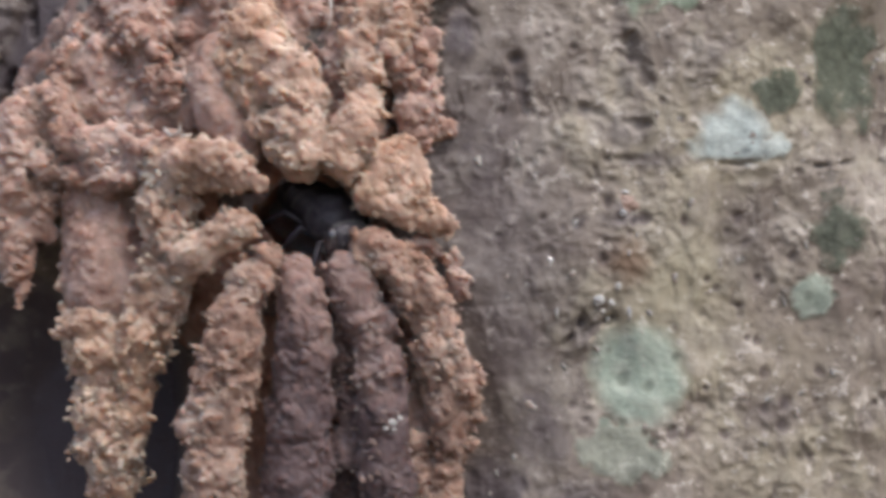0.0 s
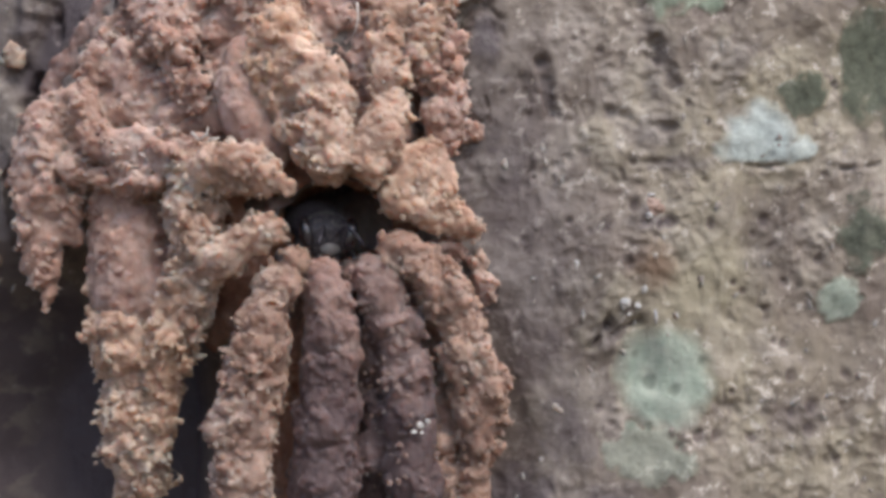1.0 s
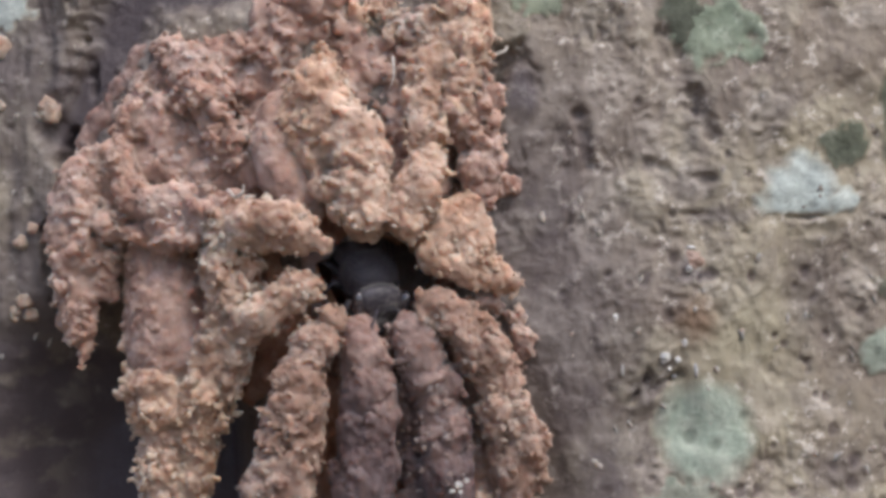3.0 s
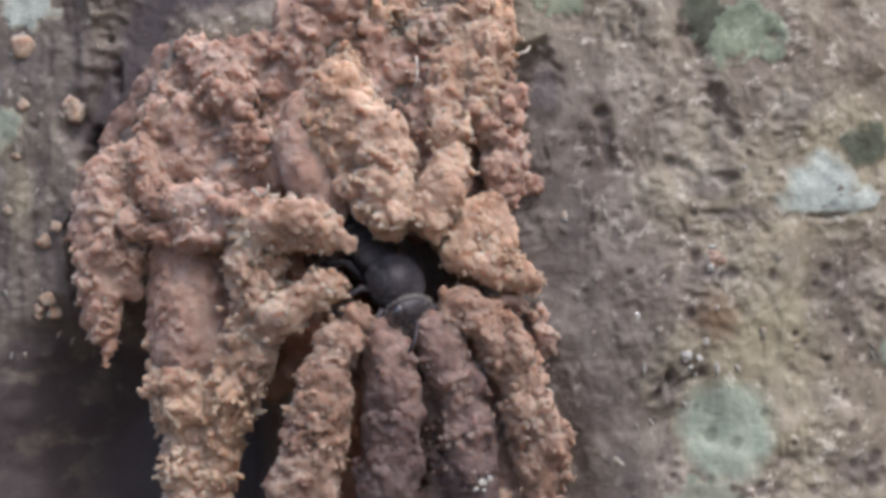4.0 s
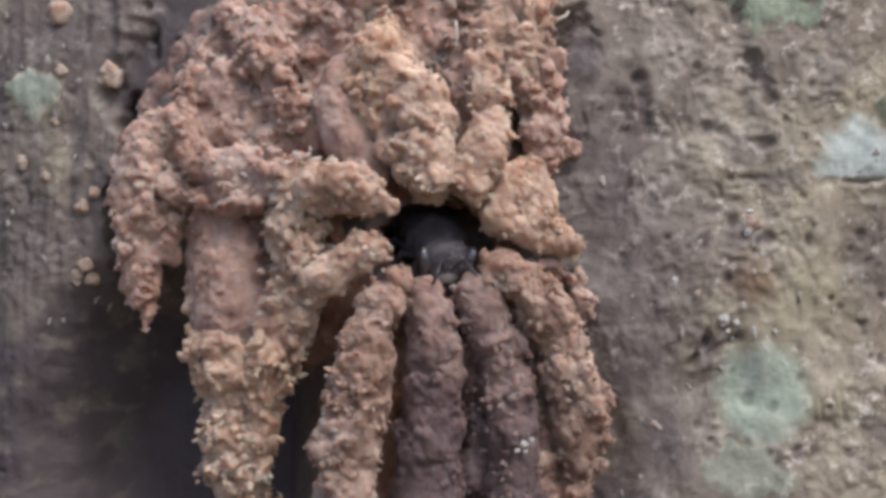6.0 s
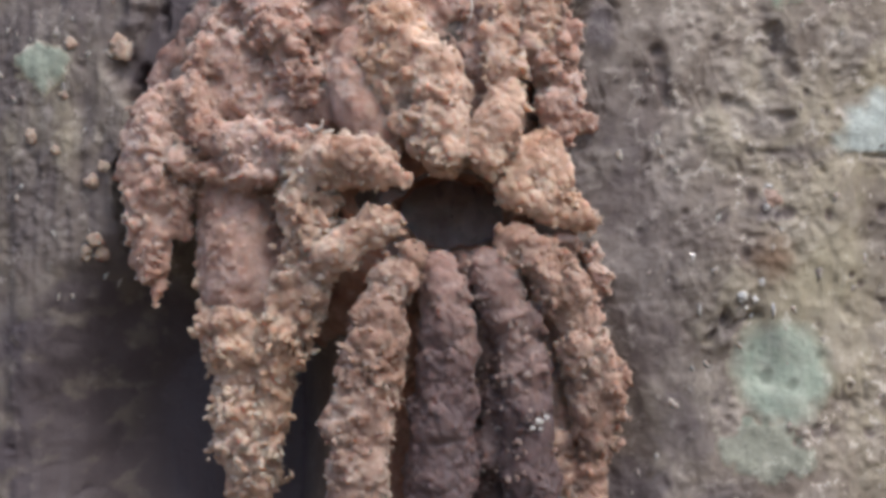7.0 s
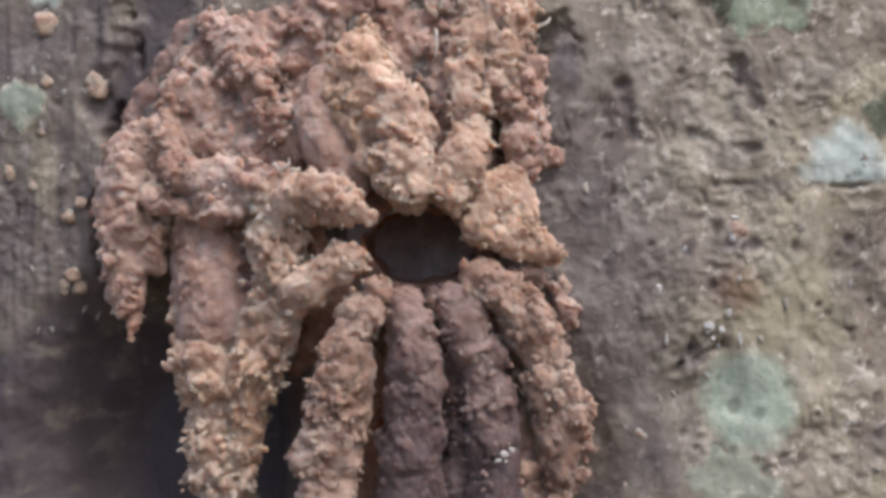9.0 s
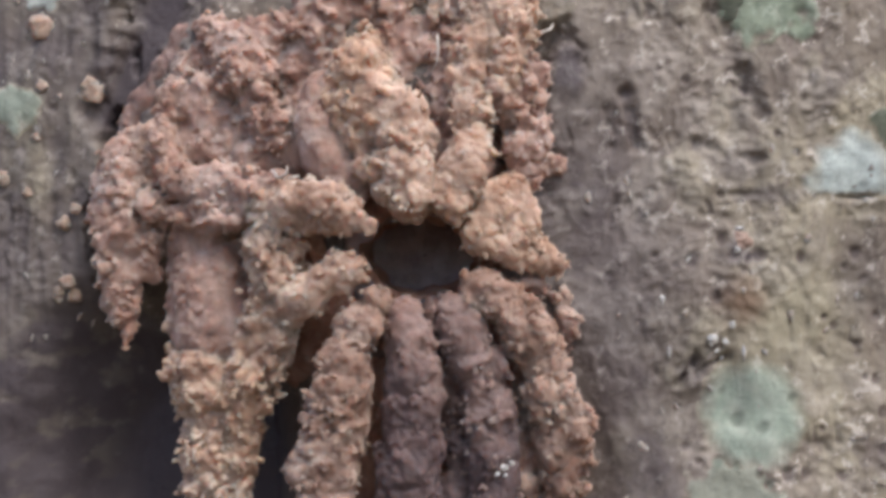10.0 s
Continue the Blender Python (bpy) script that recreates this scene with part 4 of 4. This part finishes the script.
def grain(x, z, r, seed, label="pinkish sand grain stuck to the bark"):
    """A small angular stone half sunk in the bark."""
    rnd = random.Random(seed)
    turn = Euler((rnd.random() * 6, rnd.random() * 6, rnd.random() * 6)).to_matrix()

    def shape(v):
        k = 1 + 0.5 * np.array([noise.noise(Vector(p) * 1.5 + Vector((seed, 0, 0))) for p in v])
        v = np.clip(v * k[:, None] * 1.25, -0.95, 0.95)
        return v @ np.array(turn).T

    v, f = globe((r, r * 0.8, r * 0.95), 12, 16, shape)
    ob = new("sand_grain", mesh_of("sand_grain", v, f, GRIT))
    sit(ob, on_bark(x, z, -0.15 * r)[0])
    return tagged(ob, label, "grain", "grains stuck to the bark")


for n, (x, z, r) in enumerate([
    (-35.51, 14.48, 1.1), (-40.56, 20.89, 1.2), (-40.15, 14.94, 0.6), (-37.71, -5.38, 0.7), (-39.02, -5.02, 0.6), (-44.49, 6.19, 0.6),
    (-38.05, -4.01, 0.75), (-39.15, -5.64, 0.5), (-40.99, 10.08, 0.45), (-31.73, 11.41, 0.7), (-35.72, 15.12, 0.9), (-44.39, 5.97, 0.6),
    (-41.84, 4.66, 0.5), (-38.30, 1.68, 0.7), (-36.93, 3.03, 0.6)]):
    grain(x, z, r, n)


def resin_blob(x, z, r):
    v, f = globe((r, 0.22 * r, 0.8 * r), 20, 28, lambda u: u * (1 + 0.7 * np.array([noise.noise(Vector(q) * 2.6) for q in u]))[:, None])
    ob = new("resin_blob", mesh_of("resin_blob", v, f, AMBER))
    sit(ob, on_bark(x, z, 0.05)[0])
    return tagged(ob, "dull reddish-brown resin blob on the bark", "resin")


resin_blob(27.08, -0.06, 1.0)


def drop(place, size, label="clear shiny resin drop on the bark"):
    def shape(v):
        k = 1 + 0.6 * np.array([noise.noise(Vector(q) * 1.3 + Vector(place)) for q in v])
        return v * k[:, None] * (1 + 0.2 * np.clip(-v[:, 2:3], 0, 1))

    v, f = globe(size, 12, 16, shape)
    ob = new("resin_drop", mesh_of("resin_drop", v, f, DROP))
    sit(ob, place)
    return tagged(ob, label, "drop", "shiny resin drops")


for x, z, w, tall in [(24.42, -9.25, 0.7, 0.65), (25.69, -9.57, 0.45, 0.42), (26.34, -7.87, 0.42, 0.5), (27.45, -10.61, 0.26, 0.8), (24.92, -10.40, 0.3, 0.3),
                      (25.69, -11.16, 0.3, 0.45), (26.96, 1.15, 0.7, 0.3), (26.75, -0.83, 0.42, 0.45), (20.40, -10.41, 0.2, 0.6), (19.72, -5.48, 0.35, 0.5)]:
    drop(on_bark(x, z, 0.02)[0], (0.75 * w, 0.4 * w + 0.06, 0.75 * tall))
for place, r in [((4.65, -4.50, -20.08), 0.36), ((5.37, -4.30, -19.75), 0.26), ((4.09, -4.50, -20.70), 0.26), ((4.81, -4.40, -20.81), 0.2)]:
    drop(place, (r, 0.5 * r, 0.7 * r), "shiny wet bead on a moist mud finger")


def shred(points, r, label):
    pts = [Vector(p) for p in points]
    v, f = tube([p - pts[0] for p in pts], [r * (1 - 0.5 * n / len(pts)) for n in range(len(pts))], 6)
    ob = new("plant_fibre", mesh_of("plant_fibre", v, f, SHRED))
    sit(ob, pts[0])
    return tagged(ob, label, "fibre", "fibres caught in the mud")


shred([(-1.39, 0.60, 18.97), (-1.25, -0.20, 17.51), (-1.44, -0.60, 16.28), (-1.87, -0.20, 15.60)], 0.13, "thin pale curled plant fibre in the mud")
shred([(-16.30, -2.60, 6.39), (-15.55, -3.40, 5.66), (-14.81, -3.60, 6.06), (-14.74, -3.40, 6.79)], 0.18, "pale curled plant fibre stuck in the mud")
shred([(-14.95, -2.60, 5.21), (-14.51, -3.50, 5.76), (-13.74, -3.20, 5.84)], 0.16, "pale curled plant fibre stuck in the mud")
shred([(7.65, 2.40, 19.23), (8.32, 1.80, 19.36), (9.12, 1.80, 19.68), (9.37, 2.40, 20.19)], 0.2, "white papery shred stuck on the bark")



# ---- stingless bees: head towards -y, back up, in millimetres ----
def smooth_part(name, piece, material, parent, label=""):
    return part(name, mesh_of(name, *piece, material), parent, label)


def hairs(centre, radii, count, length, seed, lower=-0.4):
    rnd = random.Random(seed)
    verts, faces = [], []
    for n in range(count):
        d = Vector((rnd.gauss(0, 1), rnd.gauss(0, 1), rnd.gauss(0, 1))).normalized()
        if d.z < lower:
            continue
        p = Vector((d.x * radii[0], d.y * radii[1], d.z * radii[2])) + Vector(centre)
        way = (d + 0.35 * Vector((rnd.gauss(0, 1), rnd.gauss(0, 1), rnd.gauss(0, 1)))).normalized()
        side = way.orthogonal().normalized() * 0.028
        other = way.cross(side)
        b = len(verts)
        verts += [p + side, p - 0.5 * side + other, p - 0.5 * side - other, p + way * length * rnd.uniform(0.6, 1.2)]
        faces += [(b, b + 1, b + 3), (b + 1, b + 2, b + 3), (b + 2, b, b + 3)]
    return np.array(verts), np.array(faces)


def wing_piece(length, width):
    """A thin wing with a rounded tip that lies along +y from its root, with raised veins."""
    n, w = 14, 7
    verts, faces = [], []
    for a in range(n + 1):
        s = a / n
        half = width * (0.18 + 0.82 * math.sin(math.pi * min(1.0, 0.08 + 0.62 * s) ** 0.9)) * math.sqrt(max(0.0, 1 - max(0.0, (s - 0.8) / 0.2) ** 2) + 0.01)
        for b in range(w + 1):
            t = b / w
            verts.append(((t - 0.25) * half, s * length, 0.06 * math.sin(t * 9) * (1 - s)))
    for a in range(n):
        for b in range(w):
            k = a * (w + 1) + b
            faces.append((k, k + 1, k + w + 2, k + w + 1))
    return np.array(verts), np.array(faces)


def bee(label, pollen=False, bands=None, size=1.4):
    b = holder("stingless_bee", label, "bee", "stingless bees", at=(0, 0, 0))
    b.scale = (size, size, size)
    smooth_part("thorax", globe((1.85, 1.8, 1.7)), CHITIN, b)
    smooth_part("thorax_hair", hairs((0, 0, 0), (1.8, 1.75, 1.65), 2600, 0.42, 5), HAIR, b, "short grey hair on the thorax")

    def skull(v):
        v = v.copy()
        v[:, 0] *= 1 - 0.25 * np.clip(-v[:, 2], 0, 1)
        return v

    head = smooth_part("head", globe((1.95, 0.95, 1.65), 18, 26, skull), CHITIN, b)
    head.location = Vector((0, -2.45, -0.35)) * 0.001
    smooth_part("face_hair", hairs((0, 0, 0), (1.8, 0.93, 1.55), 1100, 0.3, 7, -0.9), FACE, head, "short pale face hair")
    for s in (-1, 1):
        eye = smooth_part("eye", globe((0.5, 0.72, 1.2)), EYE, head, "glossy dark compound eye")
        eye.location = Vector((1.5 * s, -0.28, 0.15)) * 0.001
        eye.rotation_euler = (0, radians(12 * s), radians(18 * s))
        smooth_part("antenna", tube([(0.35 * s, -0.85, 0.1), (0.75 * s, -1.5, 0.9), (1.2 * s, -2.3, 0.5), (1.6 * s, -2.9, -0.2)], [0.09, 0.1, 0.11, 0.1], 8), CHITIN, head)
        smooth_part("mandible", tube([(0.75 * s, -0.5, -1.25), (0.5 * s, -0.75, -1.75), (0.1 * s, -0.8, -1.95)], [0.22, 0.2, 0.1], 8), CHITIN, head)
    v, f = globe((0.75, 0.3, 0.5))
    plate = smooth_part("face_plate", (v, f), MUZZLE, head, "pale shiny plate above the mouth")
    plate.location = Vector((0, -0.78, -0.75)) * 0.001

    def belly(v):
        v = v.copy()
        v[:, 2] -= 0.35 * np.clip(v[:, 1], 0, 1) ** 2
        return v

    ab = smooth_part("abdomen", globe((1.95, 2.7, 1.6), 20, 26, belly), CHITIN, b)
    ab.location = Vector((0, 3.9, -0.3)) * 0.001
    for n in range(4):
        y = -1.2 + 0.95 * n
        k = math.sqrt(1 - (y / 2.7) ** 2)
        drop_z = 0.35 * max(0, y / 2.7) ** 2 * 1.6
        ring = [(1.98 * k * math.cos(a), y, 1.63 * k * math.sin(a) - drop_z) for a in np.linspace(0.25 if bands else -0.1, 1.45 if bands else math.pi + 0.1, 17)]
        smooth_part("band", tube(ring, [0.14 if bands else 0.1] * 17, 6), bands or DULL, ab, "narrow cross band")
    for s in (-1, 1):
        for n, (y0, reach, back) in enumerate(((-1.0, 2.4, -1.7), (0.1, 3.0, 0.4), (1.0, 3.0, 3.0))):
            hip, knee = Vector((0.8 * s, y0, -1.3)), Vector((0.75 * reach * s, y0 + 0.5 * back, -0.7))
            foot = Vector((reach * s, y0 + back, -2.5))
            leg = smooth_part("leg", tube([hip, knee, knee.lerp(foot, 0.55), foot], [0.24, 0.26, 0.3 if n == 2 else 0.2, 0.08], 8), CHITIN, b)
            if pollen and n == 2 and s < 0:
                load = smooth_part("pollen_load", globe((0.6, 0.64, 0.58), 14, 18), POLLEN, leg, "pale yellow pollen ball")
                load.location = Vector((1.15 * s, 3.2, 1.0)) * 0.001
    wings = []
    for s in (-1, 1):
        for size, root in (((8.2, 2.9), (1.15 * s, -0.3, 1.15)), ((5.8, 2.2), (1.15 * s, 0.6, 0.95))):
            v, f = wing_piece(*size)
            v[:, 0] *= s
            if s < 0:
                f = f[:, ::-1]
            film = smooth_part("wing", (v, f), WING, b, "smoky clear wing")
            film.location = Vector(root) * 0.001
            for across in (-0.2, 0.12, 0.4):
                line = [(across * size[1] * s * (0.3 + 0.7 * q), q * size[0] * (0.95 - 0.25 * abs(across)), 0.05) for q in np.linspace(0, 1, 6)]
                smooth_part("vein", tube(line, [0.04, 0.04, 0.035, 0.035, 0.03, 0.02], 5), CHITIN, film)
            wings.append((film, s, Vector(root) * 0.001))
    return b, wings


homing, homing_wings = bee("dark stingless bee with pale abdomen bands, flying home", False, BAND, 1.05)
guard, guard_wings = bee("black hairy stingless bee looking out of the nest mouth")
carrier, carrier_wings = bee("black stingless bee carrying a pale yellow pollen ball", True, None, 1.25)


def stand(place, rx=0, ry=0, rz=0):
    x, y, z = place
    return pose(x * 0.001, y * 0.001, z * 0.001 + O.z, rx, ry, rz)


def beat(wings, spells):
    """Wings lie folded over the back, and beat to and fro during the spells of flight."""
    for film, s, root in wings:
        def lie(spread, lift):
            return pose(*root, 0, lift * s, -spread * s)
        rows, last = [(0.0, lie(7, 3))], 0.0
        for start, stop in spells:
            if start > 0.06:
                rows.append((start - 0.04, lie(7, 3)))
            else:
                rows = []
            n, t = 0, start
            while t < stop:
                rows.append((t, lie(62, -32 if n % 2 else 38)))
                n, t = n + 1, t + 1 / 30
            rows.append((stop + 0.06, lie(7, 3)))
        rows.append((10.0, lie(7, 3)))
        walk(film, rows)


def motions():
    walk(homing, [
        (0.0, stand((-2.22, -14.00, -31.41), -62, 0, 178)),
        (0.1, stand((-3.63, -13.00, -21.45), -62, 0, 178)),
        (0.2, stand((-4.99, -12.00, -14.19), -60, -16, 182)),
        (0.3, stand((-5.43, -11.50, -12.82), -62, -30, 188)),
        (0.4, stand((-7.27, -11.00, -10.73), -60, -22, 186)),
        (0.4667, stand((-8.48, -10.80, -13.29), -62, -14, 188)),
        (0.5, stand((-8.14, -10.50, -10.32), -62, 0, 182)),
        (0.5333, stand((-7.44, -10.00, -6.95), -60, 0, 174)),
        (0.6, stand((-5.95, -9.50, -7.79), -58, 0, 172)),
        (0.7, stand((-3.82, -7.00, -4.74), -45, 0, 172)),
        (0.8, stand((-3.06, -3.00, -3.36), -25, 0, 176)),
        (0.9, stand((-3.96, 7.00, -1.78), -25, 0, 180)),
        (1.0, stand((-3.64, 12.00, 7.40), -70, 0, 180)),
        (1.2, stand((-3.97, 12.00, 11.02), -80, 0, 180)),
        (1.5, stand((-7.09, 16.00, 23.78), -80, 0, 180)),
        (10.0, stand((-5.24, 16.00, 23.02), -80, 0, 180))])
    walk(guard, [
        (0.0, stand((-1.11, 2.40, -1.86), 30, 0, 34)),
        (0.2, stand((-3.30, 3.40, -1.61), 18, 0, 12)),
        (0.4, stand((-5.18, 4.50, -1.75), 12, 0, -4)),
        (0.6, stand((-5.97, 5.50, -1.67), 10, 0, 4)),
        (0.8, stand((-5.84, 9.00, -1.33), 10, 0, 20)),
        (1.0, stand((-5.64, 5.00, -2.07), 8, 0, 24)),
        (1.2, stand((-6.50, 9.50, 0.54), 20, 0, 20)),
        (1.4, stand((-6.81, 12.00, 10.57), 70, 0, 10)),
        (2.0, stand((-5.18, 12.00, 10.60), 70, 0, 10)),
        (2.2, stand((-5.12, 10.00, 5.19), 55, 0, 10)),
        (3.0, stand((-3.73, 1.50, -1.60), 40, 0, 25)),
        (3.3, stand((-3.30, -0.60, -2.20), 48, 0, 42)),
        (3.5, stand((-3.20, -0.80, -2.40), 50, 0, 44)),
        (4.0, stand((-3.40, -0.80, -2.30), 48, 0, 44)),
        (4.2, stand((-3.00, 0.80, -1.40), 40, 0, 42)),
        (4.5, stand((-2.51, 1.50, -2.24), 34, 0, 34)),
        (4.7, stand((-2.72, 4.00, -1.71), 26, 0, 16)),
        (5.0, stand((-3.47, 4.40, -2.35), 22, 0, 2)),
        (5.2, stand((-3.50, 4.40, -2.98), 22, 0, 0)),
        (5.8, stand((-3.35, 2.50, -2.46), 26, 0, 12)),
        (6.3, stand((-3.20, 2.20, -1.50), 18, 0, 20)),
        (6.5, stand((-2.70, 1.80, -1.40), 18, 0, 22)),
        (6.6, stand((0.02, -7.00, -4.35), 45, 0, 48)),
        (6.7, stand((11.48, -22.00, -8.43), 20, 0, 75)),
        (6.75, stand((34.00, -44.00, -10.50), 0, 0, 90)),
        (6.85, stand((90.00, -70.00, -12.00), 0, 0, 90)),
        (7.2, pose(0.35, -0.15, 1.15, 0, 0, 90)),
        (10.0, pose(3.5, -0.8, 1.3, 0, 0, 90))])
    walk(carrier, [
        (0.0, stand((-9.22, 18.00, 17.16), 70, 0, 10)),
        (6.7, stand((-6.71, 18.00, 17.64), 70, 0, 10)),
        (7.0, stand((-3.01, 13.00, 7.17), 70, 0, 15)),
        (7.2, stand((-2.61, 4.00, -0.32), 34, 0, 20)),
        (7.5, stand((-2.60, 1.60, -1.60), 22, 0, 20)),
        (7.7, stand((-2.50, 1.00, -1.70), 36, 0, 26)),
        (7.9, stand((0.09, -4.00, -3.64), 56, 0, 38)),
        (8.0, stand((2.85, -7.00, -5.34), 56, 0, 36)),
        (8.0333, stand((4.76, -9.00, -5.86), 50, 0, 44)),
        (8.0667, stand((17.00, -24.00, -5.34), 20, 0, 75)),
        (8.1, stand((36.00, -40.00, -4.98), 0, 0, 90)),
        (8.2, stand((90.00, -70.00, -4.00), 0, 0, 90)),
        (8.6, pose(0.38, -0.15, 1.2, 0, 0, 90)),
        (10.0, pose(2.2, -0.5, 1.4, 0, 0, 90))])
    beat(homing_wings, [(0.0, 0.76)])
    beat(guard_wings, [(6.57, 9.9)])
    beat(carrier_wings, [(7.87, 9.9)])


motions()
